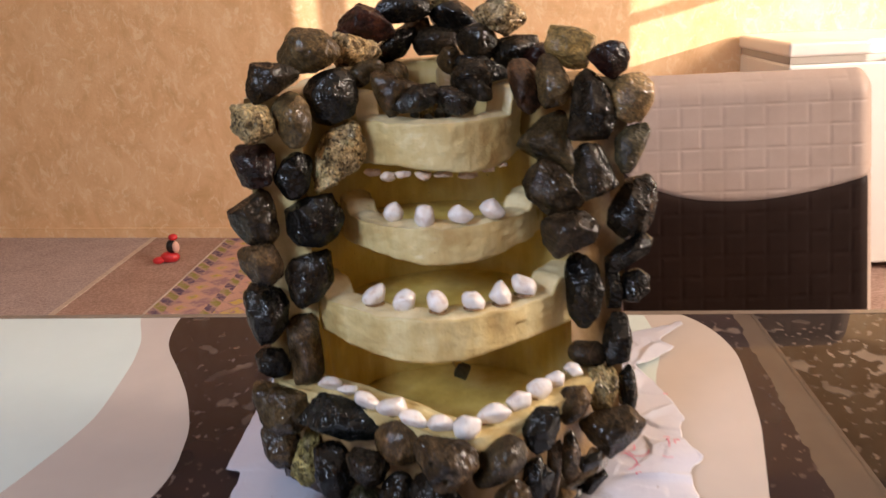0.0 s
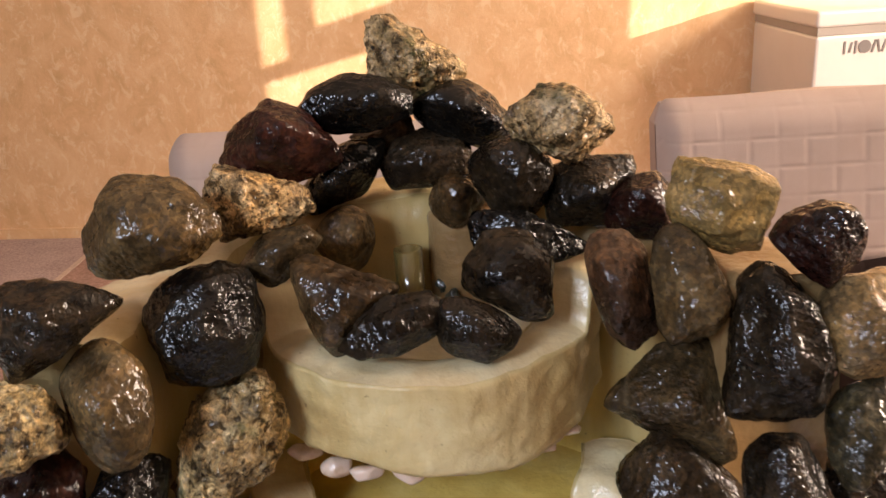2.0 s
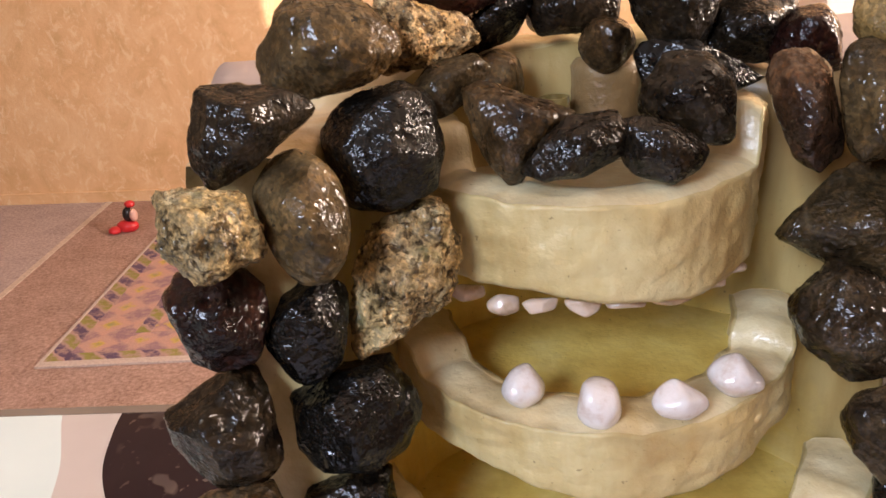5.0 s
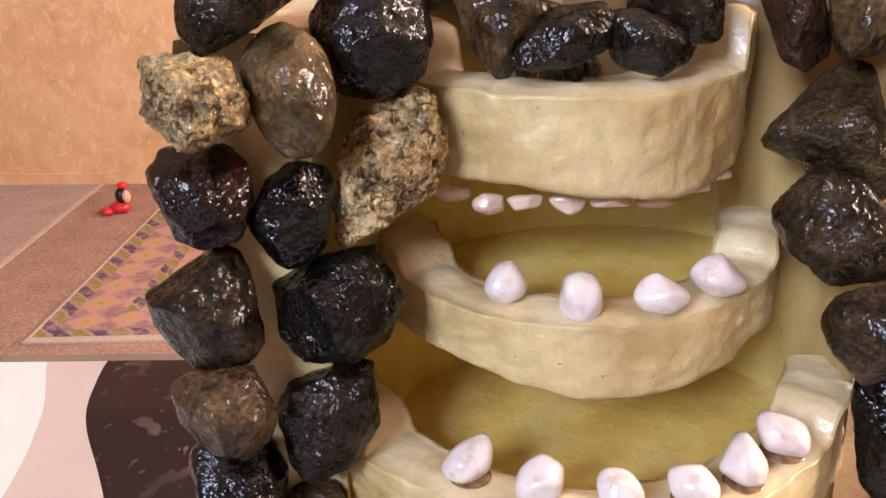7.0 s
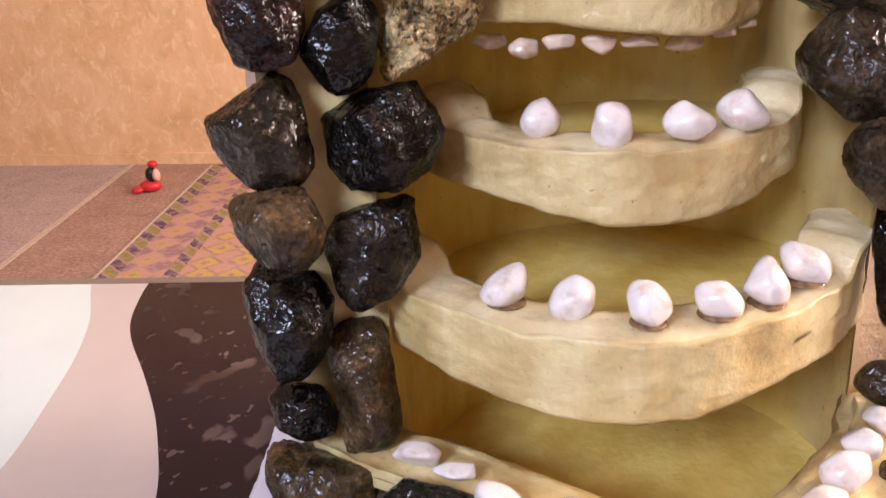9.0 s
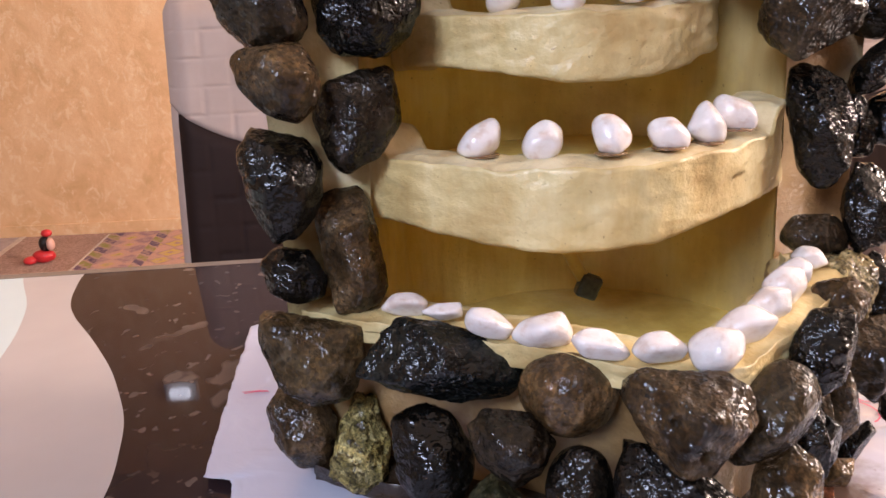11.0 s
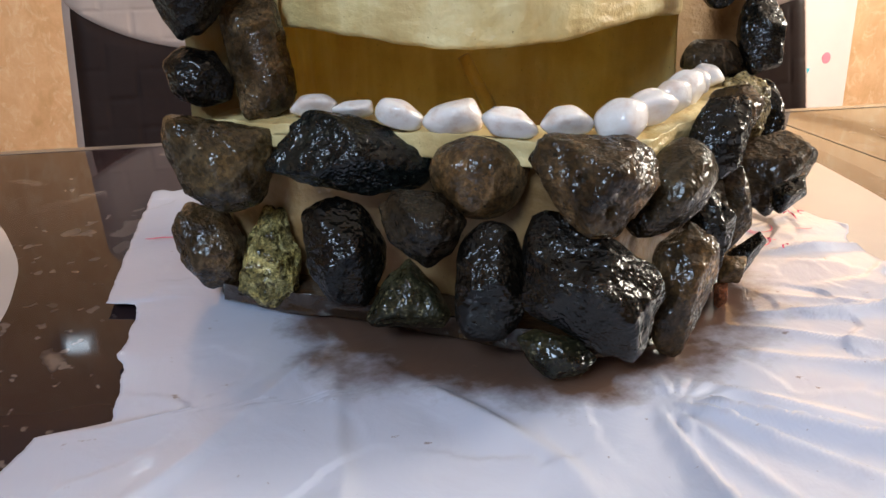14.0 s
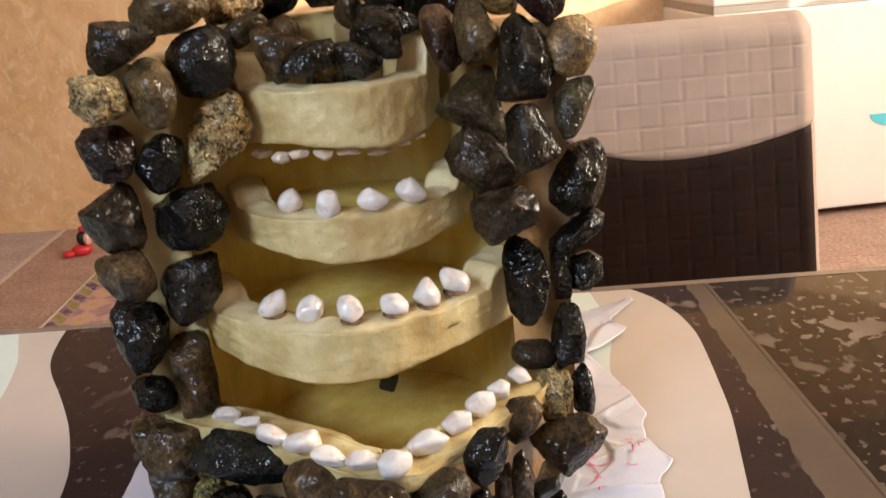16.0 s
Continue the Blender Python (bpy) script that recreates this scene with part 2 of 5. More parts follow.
STONE = {
    "black": (stone_material("wet_black_stone", (0.003, 0.0022, 0.0014), (0.008, 0.0062, 0.0042), (0.026, 0.02, 0.013), 55, (0.05, 0.046, 0.042), 0.66, 0.38), "glossy wet black stone"),
    "blackg": (stone_material("wet_green_black_stone", (0.003, 0.004, 0.0035), (0.008, 0.010, 0.009), (0.022, 0.026, 0.022), 50, (0.08, 0.08, 0.06), 0.62, 0.5), "wet greenish black stone"),
    "dark": (stone_material("wet_dark_grey_stone", (0.005, 0.0033, 0.0018), (0.019, 0.0125, 0.0065), (0.062, 0.043, 0.024), 55, (0.12, 0.1, 0.07), 0.66, 0.6, vein=(0.10, 0.07, 0.045)), "wet dark grey stone"),
    "darkg": (stone_material("wet_olive_stone", (0.007, 0.008, 0.004), (0.022, 0.021, 0.010), (0.06, 0.054, 0.027), 60, (0.16, 0.14, 0.07), 0.6, 0.8, vein=(0.15, 0.13, 0.07)), "dark olive stone"),
    "grey": (stone_material("wet_grey_stone", (0.01, 0.008, 0.004), (0.042, 0.034, 0.018), (0.12, 0.1, 0.06), 60, (0.02, 0.02, 0.018), 0.6, 0.95), "grey-green speckled stone"),
    "brown": (stone_material("wet_brown_stone", (0.01, 0.0055, 0.0025), (0.048, 0.028, 0.012), (0.135, 0.085, 0.042), 45, (0.02, 0.014, 0.008), 0.62, 0.95, vein=(0.22, 0.15, 0.085)), "wet brown stone"),
    "brownd": (stone_material("wet_dark_brown_stone", (0.007, 0.004, 0.002), (0.027, 0.017, 0.009), (0.08, 0.055, 0.03), 45, (0.015, 0.011, 0.008), 0.62, 0.95, vein=(0.16, 0.10, 0.055)), "wet dark brown stone"),
    "brownr": (stone_material("wet_russet_stone", (0.012, 0.006, 0.003), (0.040, 0.019, 0.010), (0.10, 0.055, 0.03), 40, None, 0.6, 0.95, vein=(0.2, 0.11, 0.06)), "wet russet brown stone"),
    "olive": (stone_material("wet_olive_brown_stone", (0.014, 0.0085, 0.0035), (0.056, 0.036, 0.0155), (0.125, 0.085, 0.04), 38, (0.03, 0.022, 0.012), 0.64, 0.95, vein=(0.24, 0.19, 0.12)), "wet olive-brown stone"),
    "drab": (stone_material("drab_stone", (0.028, 0.019, 0.009), (0.095, 0.064, 0.03), (0.18, 0.13, 0.068), 40, (0.05, 0.036, 0.02), 0.64, 0.95, vein=(0.32, 0.25, 0.15)), "drab tan stone"),
    "granitec": (stone_material("cream_granite", (0.05, 0.032, 0.012), (0.52, 0.37, 0.17), (0.84, 0.66, 0.37), 70, None, 0.54, 0.95, 1.5, 0.5, (0.055, 0.065, 0.018)), "cream granite stone with mossy green patches"),
    "red": (stone_material("wet_red_stone", (0.005, 0.002, 0.001), (0.022, 0.006, 0.004), (0.055, 0.018, 0.010), 50, (0.11, 0.07, 0.05), 0.68, 0.8, vein=(0.13, 0.05, 0.03)), "wet dark red stone"),
    "redb": (stone_material("red_brick_stone", (0.10, 0.03, 0.015), (0.20, 0.07, 0.035), (0.30, 0.12, 0.07), 60, None, 0.6, 0.95), "small red-brown stone"),
    "tan": (stone_material("tan_stone", (0.08, 0.048, 0.02), (0.21, 0.135, 0.062), (0.36, 0.25, 0.135), 50, (0.05, 0.03, 0.015), 0.62, 0.95), "tan stone with a wet sheen"),
    "yellowst": (stone_material("ochre_stone", (0.085, 0.055, 0.019), (0.155, 0.104, 0.039), (0.25, 0.175, 0.08), 30, (0.40, 0.33, 0.19), 0.70, 0.95, vein=(0.5, 0.42, 0.26)), "angular ochre stone"),
    "granite": (stone_material("granite", (0.02, 0.012, 0.005), (0.42, 0.28, 0.13), (0.80, 0.61, 0.37), 62, None, 0.54, 0.95, 1.5, 0.6, (0.055, 0.06, 0.018)), "rough speckled granite stone with mossy green patches"),
    "granitep": (stone_material("pink_granite", (0.12, 0.07, 0.03), (0.38, 0.25, 0.12), (0.60, 0.44, 0.24), 90, (0.05, 0.03, 0.015), 0.56, 0.95, 0.9, 0.4), "pinkish granite stone"),
    "granitey": (stone_material("yellow_granite", (0.10, 0.07, 0.03), (0.27, 0.20, 0.09), (0.46, 0.37, 0.2), 80, (0.04, 0.03, 0.015), 0.55, 0.95, 1.0, 0.5), "yellowish granite stone"),
    "yellow": (stone_material("mossy_yellow_stone", (0.05, 0.04, 0.01), (0.26, 0.21, 0.075), (0.55, 0.47, 0.21), 130, (0.04, 0.035, 0.012), 0.56, 0.95, 1.0, 0.4), "pale yellow-green pitted stone"),
}


def plaster_material(name, base, stain, pale, rough=0.42, coat=0.22, relief=0.6, edge=None, corner_brown=(0.34, 0.20, 0.085)):
    m, n, l, b = material(name, rough, coat=coat, coat_rough=0.15)
    v = coords(n, l)
    col = ramp(n, l, tex_noise(n, l, v, 22, 5, 0.6), [(0.32, stain), (0.52, base), (0.72, pale)])
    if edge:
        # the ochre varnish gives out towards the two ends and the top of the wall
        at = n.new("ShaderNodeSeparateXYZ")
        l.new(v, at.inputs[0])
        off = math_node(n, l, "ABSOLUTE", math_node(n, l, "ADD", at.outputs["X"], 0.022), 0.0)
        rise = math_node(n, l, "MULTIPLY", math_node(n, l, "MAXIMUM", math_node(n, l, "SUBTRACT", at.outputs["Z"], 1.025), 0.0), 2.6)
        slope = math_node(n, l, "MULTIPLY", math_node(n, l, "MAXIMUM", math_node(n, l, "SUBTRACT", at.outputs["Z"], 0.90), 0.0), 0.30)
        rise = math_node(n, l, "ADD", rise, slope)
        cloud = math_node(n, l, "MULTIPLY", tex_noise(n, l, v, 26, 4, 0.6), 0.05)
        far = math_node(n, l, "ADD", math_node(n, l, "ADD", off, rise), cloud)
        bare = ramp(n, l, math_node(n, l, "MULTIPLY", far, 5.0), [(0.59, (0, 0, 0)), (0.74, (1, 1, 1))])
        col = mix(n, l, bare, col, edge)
        # browner towards the upper right corner below the rim
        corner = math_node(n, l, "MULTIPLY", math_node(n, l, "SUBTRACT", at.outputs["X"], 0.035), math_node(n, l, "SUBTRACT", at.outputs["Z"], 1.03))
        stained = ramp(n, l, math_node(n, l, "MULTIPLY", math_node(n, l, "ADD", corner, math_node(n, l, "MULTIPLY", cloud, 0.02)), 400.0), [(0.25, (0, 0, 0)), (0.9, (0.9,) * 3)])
        col = mix(n, l, math_node(n, l, "MULTIPLY", stained, math_node(n, l, "GREATER_THAN", at.outputs["X"], 0.035)), col, corner_brown)
    specks = ramp(n, l, tex_noise(n, l, v, 420, 2, 0.6), [(0.24, (0.25, 0.17, 0.08)), (0.30, (1, 1, 1))])
    col = mix(n, l, 0.6, col, specks, "MULTIPLY")
    streak = ramp(n, l, tex_noise(n, l, coords(n, l, (60, 60, 9)), 1.0, 4, 0.6), [(0.38, (0.80, 0.70, 0.52)), (0.6, (1, 1, 1))])
    l.new(mix(n, l, 0.55, col, streak, "MULTIPLY"), b.inputs["Base Color"])
    h = math_node(n, l, "MULTIPLY_ADD", tex_noise(n, l, coords(n, l, (60, 60, 130)), 1.0, 4, 0.6), 1.0, tex_noise(n, l, v, 260, 3, 0.55))
    bump(n, l, b, h, relief * 0.5, 0.003)
    b.inputs["Subsurface Weight"].default_value = 0.0
    return m


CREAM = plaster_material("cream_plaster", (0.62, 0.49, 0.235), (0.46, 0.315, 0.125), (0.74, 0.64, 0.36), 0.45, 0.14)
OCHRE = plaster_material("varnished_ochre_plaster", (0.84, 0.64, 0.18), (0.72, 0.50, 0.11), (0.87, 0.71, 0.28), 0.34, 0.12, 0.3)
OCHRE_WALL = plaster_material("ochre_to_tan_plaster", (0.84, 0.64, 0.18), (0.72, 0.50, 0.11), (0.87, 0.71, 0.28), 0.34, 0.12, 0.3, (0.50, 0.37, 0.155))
# glossier cream, also paler: window light on upward faces put into the colour
CREAM_LIT = plaster_material("lit_glossy_cream_plaster", (0.78, 0.66, 0.40), (0.66, 0.50, 0.26), (0.82, 0.74, 0.50), 0.35, 0.5, 0.4)
# buff plaster, its colour darkened for the shade between the stones
BUFF_SHADE = plaster_material("shaded_buff_plaster", (0.34, 0.215, 0.095), (0.20, 0.11, 0.04), (0.46, 0.33, 0.17))

TAN_POST = plaster_material("stained_tan_plaster", (0.25, 0.15, 0.062), (0.14, 0.075, 0.028), (0.34, 0.23, 0.11))

def pebble_material(name, stain, pale, white):
    m, n, l, b = material(name, 0.24, coat=0.4, coat_rough=0.1)
    v, rnd = offset_coords(n, l)
    l.new(ramp(n, l, tex_noise(n, l, v, 110, 4, 0.6), [(0.34, stain), (0.47, pale), (0.7, white)]), b.inputs["Base Color"])
    bump(n, l, b, tex_noise(n, l, v, 160, 3), 0.2, 0.003)
    b.inputs["Subsurface Weight"].default_value, b.inputs["Subsurface Radius"].default_value = 0.15, (0.004, 0.003, 0.003)
    return m


PEBBLE = pebble_material("white_pebble", (0.64, 0.52, 0.45), (0.745, 0.68, 0.64), (0.80, 0.755, 0.73))
PEBBLE_TAN = pebble_material("varnished_pebble", (0.52, 0.36, 0.24), (0.66, 0.50, 0.38), (0.72, 0.58, 0.47))

AMBER, n, l, b = material("amber_tube", 0.15, coat=0.5)
b.inputs["Base Color"].default_value = (0.36, 0.25, 0.075, 1)
b.inputs["Transmission Weight"].default_value = 0.55
SOOT, n, l, b = material("black_fitting", 0.35, coat=0.3)
l.new(ramp(n, l, tex_noise(n, l, coords(n, l), 300), [(0.3, (0.008, 0.010, 0.007)), (0.7, (0.055, 0.06, 0.038))]), b.inputs["Base Color"])
VARNISH, n, l, b = material("brown_varnish", 0.25, coat=0.5)
l.new(ramp(n, l, tex_noise(n, l, coords(n, l), 180, 3), [(0.35, (0.13, 0.055, 0.02)), (0.65, (0.32, 0.19, 0.08))]), b.inputs["Base Color"])
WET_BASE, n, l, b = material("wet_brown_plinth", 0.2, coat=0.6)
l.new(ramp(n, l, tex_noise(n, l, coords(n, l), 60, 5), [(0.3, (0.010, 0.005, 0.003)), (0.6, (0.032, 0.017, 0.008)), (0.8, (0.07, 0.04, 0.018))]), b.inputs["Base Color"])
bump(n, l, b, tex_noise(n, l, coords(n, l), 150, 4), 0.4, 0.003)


def table_paint(name, stops, spots=None, spot_scale=24, spot_cut=(0.60, 0.63)):
    m, n, l, b = material(name, 0.12, spec=0.15)
    v = coords(n, l)
    col = ramp(n, l, tex_noise(n, l, v, 5, 4, 0.6), stops)
    if spots:
        pv = coords(n, l, (1.0, 0.75, 1.0))
        small = ramp(n, l, tex_noise(n, l, pv, spot_scale * 4, 2, 0.45), [(spot_cut[0] + 0.03, (0, 0, 0)), (spot_cut[1] + 0.03, (1, 1, 1))])
        large = ramp(n, l, tex_noise(n, l, pv, spot_scale, 3, 0.4, 0.3), [(spot_cut[0] + 0.03, (0, 0, 0)), (spot_cut[1] + 0.04, (1, 1, 1))])
        area = ramp(n, l, tex_noise(n, l, v, 7, 2), [(0.36, (0.15,) * 3), (0.6, (1, 1, 1))])
        both = mix(n, l, 1.0, small, large, "LIGHTEN")
        col = mix(n, l, mix(n, l, 1.0, both, area, "MULTIPLY"), col, spots)
    l.new(col, b.inputs["Base Color"])
    l.new(ramp(n, l, tex_noise(n, l, v, 30, 4), [(0.3, (0.02,) * 3), (0.7, (0.06,) * 3)]), b.inputs["Roughness"])
    return m


T_BROWN = table_paint("table_brown_paint", [(0.3, (0.020, 0.011, 0.012)), (0.7, (0.029, 0.017, 0.018))], (0.16, 0.12, 0.10), 26, (0.61, 0.64))
T_SPOTS = table_paint("table_flecked_paint", [(0.3, (0.011, 0.006, 0.005)), (0.7, (0.018, 0.011, 0.008))], (0.17, 0.13, 0.10), 26, (0.575, 0.595))
T_BEIGE = table_paint("table_beige_paint", [(0.3, (0.46, 0.40, 0.36)), (0.7, (0.52, 0.455, 0.41))])
T_WHITE = table_paint("table_white_paint", [(0.3, (0.55, 0.63, 0.60)), (0.7, (0.60, 0.68, 0.65))])
T_STRIPE = table_paint("table_stripe_paint", [(0.3, (0.085, 0.06, 0.044)), (0.7, (0.12, 0.09, 0.066))])
T_EDGE = table_paint("glass_edge", [(0.3, (0.17, 0.13, 0.10)), (0.7, (0.24, 0.19, 0.15))])
WOOD, n, l, b = material("dark_stained_wood", 0.35)
g = tex_noise(n, l, coords(n, l, (3, 40, 40)), 2.0, 5)
l.new(ramp(n, l, g, [(0.3, (0.03, 0.016, 0.01)), (0.7, (0.075, 0.042, 0.026))]), b.inputs["Base Color"])

SHEET, n, l, b = material("white_plastic_sheet", 0.28, coat=0.7, coat_rough=0.07)
v = coords(n, l)
base = ramp(n, l, tex_noise(n, l, v, 9, 4), [(0.3, (0.48, 0.505, 0.61)), (0.7, (0.55, 0.57, 0.67))])
# brown varnish that ran out round the foot, and the wet film that clings to the dark glass there
flat = n.new("ShaderNodeMapping")
flat.vector_type = "POINT"
flat.inputs["Location"].default_value = (0.010 / 0.11, -0.65 / 0.085, 0)
flat.inputs["Scale"].default_value = (1 / 0.11, 1 / 0.085, 0)
l.new(v, flat.inputs["Vector"])
reach = n.new("ShaderNodeVectorMath")
reach.operation = "LENGTH"
l.new(flat.outputs[0], reach.inputs[0])
ragged = math_node(n, l, "MULTIPLY_ADD", tex_noise(n, l, v, 24, 5, 0.65), 0.9, reach.outputs["Value"])
run = ramp(n, l, ragged, [(1.38 / 2, (0.95,) * 3), (1.48 / 2, (0.6,) * 3), (1.66 / 2, (0, 0, 0))])
film = ramp(n, l, math_node(n, l, "MULTIPLY_ADD", tex_noise(n, l, v, 11, 3, 0.5), 1.0, reach.outputs["Value"]), [(1.35 / 3, (0.78,) * 3), (1.6 / 3, (0.92,) * 3), (1.9 / 3, (1, 1, 1))])
for k, scale in ((run, 0.5), (film, 1 / 3)):
    ramp_in = k.node.inputs[0]
    l.new(math_node(n, l, "MULTIPLY", ramp_in.links[0].from_socket, scale), ramp_in)
base = mix(n, l, run, base, (0.105, 0.048, 0.02))
drops = ramp(n, l, tex_noise(n, l, v, 150, 3, 0.6), [(0.70, (0, 0, 0)), (0.75, (0.7,) * 3)])
near_foot = ramp(n, l, math_node(n, l, "MULTIPLY", reach.outputs["Value"], 0.25), [(0.42, (1, 1, 1)), (0.62, (0.12,) * 3)])
base = mix(n, l, mix(n, l, 1.0, drops, near_foot, "MULTIPLY"), base, (0.16, 0.09, 0.06))
l.new(base, b.inputs["Base Color"])
l.new(film, b.inputs["Alpha"])
bump(n, l, b, tex_noise(n, l, coords(n, l, (34, 26, 20)), 1.0, 4, 0.55, 0.8), 0.17, 0.004)

WALL, n, l, b = material("apricot_wallpaper", 0.62)
v = coords(n, l)
blot = tex_noise(n, l, coords(n, l, (1, 1, 0.8)), 7, 6, 0.70, 0.6)
col = ramp(n, l, blot, [(0.30, (0.68, 0.42, 0.20)), (0.50, (0.79, 0.51, 0.27)), (0.70, (0.85, 0.60, 0.35))])
flake = ramp(n, l, tex_noise(n, l, coords(n, l, (1, 1, 0.75)), 21, 5, 0.72, 0.8), [(0.52, (0, 0, 0)), (0.64, (1, 1, 1))])
l.new(mix(n, l, math_node(n, l, "MULTIPLY", flake, 0.6), col, (0.90, 0.72, 0.48)), b.inputs["Base Color"])
bump(n, l, b, tex_noise(n, l, v, 40, 6, 0.7), 0.3, 0.006)
# walls out of view, brown chosen to hold down fill and reflections on the stones
DIM, n, l, b = material("dim_unseen_wall", 0.7)
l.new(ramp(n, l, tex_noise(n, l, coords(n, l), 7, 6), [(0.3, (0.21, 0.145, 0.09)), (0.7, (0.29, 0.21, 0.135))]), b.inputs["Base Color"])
PLASTER, n, l, b = material("ceiling_paint", 0.8)
l.new(ramp(n, l, tex_noise(n, l, coords(n, l), 3, 5), [(0.3, (0.64, 0.60, 0.54)), (0.7, (0.70, 0.66, 0.60))]), b.inputs["Base Color"])


def carpet_material(name, a, c, d):
    m, n, l, b = material(name, 0.95, spec=0.15)
    v = coords(n, l)
    pile = tex_noise(n, l, v, 75, 5, 0.8)
    col = mix(n, l, 0.3, ramp(n, l, pile, [(0.38, a), (0.5, c), (0.62, d)]), ramp(n, l, tex_noise(n, l, v, 9, 5, 0.6), [(0.3, a), (0.7, d)]))
    l.new(col, b.inputs["Base Color"])
    bump(n, l, b, pile, 0.8, 0.008)
    return m


CARPET = carpet_material("brown_carpet", (0.25, 0.15, 0.12), (0.44, 0.285, 0.23), (0.62, 0.43, 0.36))
CARPET_B = carpet_material("grey_carpet", (0.32, 0.235, 0.22), (0.52, 0.41, 0.385), (0.68, 0.56, 0.53))
SEAM = carpet_material("pale_carpet_seam", (0.52, 0.40, 0.32), (0.66, 0.54, 0.45), (0.78, 0.66, 0.56))


def rug_material(name, stops, scale, wild, wear=(0.55, 0.36, 0.30)):
    """Diamond motifs in rings of colour, softened by the pile."""
    m, n, l, b = material(name, 0.95, spec=0.1)
    v = coords(n, l)
    cell = n.new("ShaderNodeTexVoronoi")
    cell.distance = "MANHATTAN"
    cell.inputs["Scale"].default_value, cell.inputs["Randomness"].default_value = scale, wild
    l.new(v, cell.inputs["Vector"])
    d = math_node(n, l, "MULTIPLY_ADD", tex_noise(n, l, v, 55, 3), 0.35, cell.outputs["Distance"])
    rug_finish(n, l, b, v, ramp(n, l, d, stops), wear)
    return m


def rug_finish(n, l, b, v, col, wear):
    blot = tex_noise(n, l, v, 34, 4, 0.7)
    col = mix(n, l, ramp(n, l, blot, [(0.46, (0, 0, 0)), (0.62, (0.8,) * 3)]), col, wear)
    pile = tex_noise(n, l, v, 160, 3, 0.7)
    l.new(mix(n, l, 0.4, col, ramp(n, l, pile, [(0.3, (0.5, 0.5, 0.5)), (0.7, (1, 1, 1))]), "MULTIPLY"), b.inputs["Base Color"])
    bump(n, l, b, pile, 0.6, 0.004)


def dash_material(name, period):
    """Purple and olive dashes with pink between them, along both edges of the rug."""
    m, n, l, b = material(name, 0.95, spec=0.1)
    v = coords(n, l)
    sep = n.new("ShaderNodeSeparateXYZ")
    l.new(v, sep.inputs[0])
    run = math_node(n, l, "MULTIPLY", math_node(n, l, "MULTIPLY_ADD", tex_noise(n, l, v, 40, 2), 0.03, math_node(n, l, "ADD", sep.outputs[0], sep.outputs[1])), 1 / period)
    saw = math_node(n, l, "FRACT", run)
    col = ramp(n, l, saw, [(0.0, (0.13, 0.085, 0.15)), (0.36, (0.15, 0.10, 0.16)), (0.44, (0.50, 0.33, 0.30)), (0.55, (0.33, 0.30, 0.09)), (0.84, (0.30, 0.27, 0.08)), (0.93, (0.52, 0.34, 0.30))])
    rug_finish(n, l, b, v, col, (0.5, 0.33, 0.29))
    return m


PINK_R, OCHRE_R, PURPLE_R, OLIVE_R = (0.60, 0.36, 0.29), (0.62, 0.44, 0.12), (0.36, 0.22, 0.25), (0.36, 0.33, 0.12)
RUG_FIELD = rug_material("rug_field", [(0.10, PINK_R), (0.30, PURPLE_R), (0.38, OCHRE_R), (0.62, OCHRE_R), (0.72, PURPLE_R), (0.85, PINK_R)], 9, 0.25)
RUG_PINK = rug_material("rug_pink_band", [(0.14, (0.5, 0.45, 0.40)), (0.24, OLIVE_R), (0.36, OCHRE_R), (0.50, PINK_R), (0.72, PINK_R), (0.85, PURPLE_R)], 8, 0.15)
RUG_DASH = dash_material("rug_dashed_border", 0.125)
RUG_EDGE, n, l, b = material("rug_cream_binding", 0.9)
l.new(ramp(n, l, tex_noise(n, l, coords(n, l), 120), [(0.3, (0.45, 0.36, 0.31)), (0.7, (0.62, 0.52, 0.46))]), b.inputs["Base Color"])


def leather(name, a, c, rough):
    m, n, l, b = material(name, rough, spec=0.07)
    v = coords(n, l)
    l.new(ramp(n, l, tex_noise(n, l, v, 14, 5), [(0.3, a), (0.7, c)]), b.inputs["Base Color"])
    bump(n, l, b, tex_noise(n, l, v, 700, 3, 0.6), 0.15, 0.001)
    return m


BEIGE = leather("beige_leatherette", (0.40, 0.30, 0.245), (0.455, 0.345, 0.285), 0.42)
CHOC = leather("dark_brown_leatherette", (0.019, 0.010, 0.0075), (0.027, 0.0145, 0.011), 0.55)
ENAMEL, n, l, b = material("white_enamel", 0.3, coat=0.3)
l.new(ramp(n, l, tex_noise(n, l, coords(n, l), 4, 4), [(0.3, (0.74, 0.72, 0.68)), (0.7, (0.80, 0.78, 0.74))]), b.inputs["Base Color"])
GREY_INK, n, l, b = material("grey_print", 0.5)
b.inputs["Base Color"].default_value = (0.22, 0.20, 0.19, 1)
GASKET, n, l, b = material("pale_gasket", 0.6)
b.inputs["Base Color"].default_value = (0.42, 0.38, 0.33, 1)
RUBBER, n, l, b = material("black_rubber", 0.7)
b.inputs["Base Color"].default_value = (0.012, 0.012, 0.012, 1)
BLUE_INK, n, l, b = material("blue_sticker", 0.4)
b.inputs["Base Color"].default_value = (0.10, 0.55, 0.68, 1)
PINK_INK, n, l, b = material("pink_sticker", 0.4)
b.inputs["Base Color"].default_value = (0.75, 0.28, 0.36, 1)
RED, n, l, b = material("red_plastic", 0.35)
b.inputs["Base Color"].default_value = (0.62, 0.03, 0.035, 1)
BLACK_PL, n, l, b = material("black_plastic", 0.3)
b.inputs["Base Color"].default_value = (0.012, 0.01, 0.01, 1)
PEN, n, l, b = material("pink_pen_ink", 0.4)
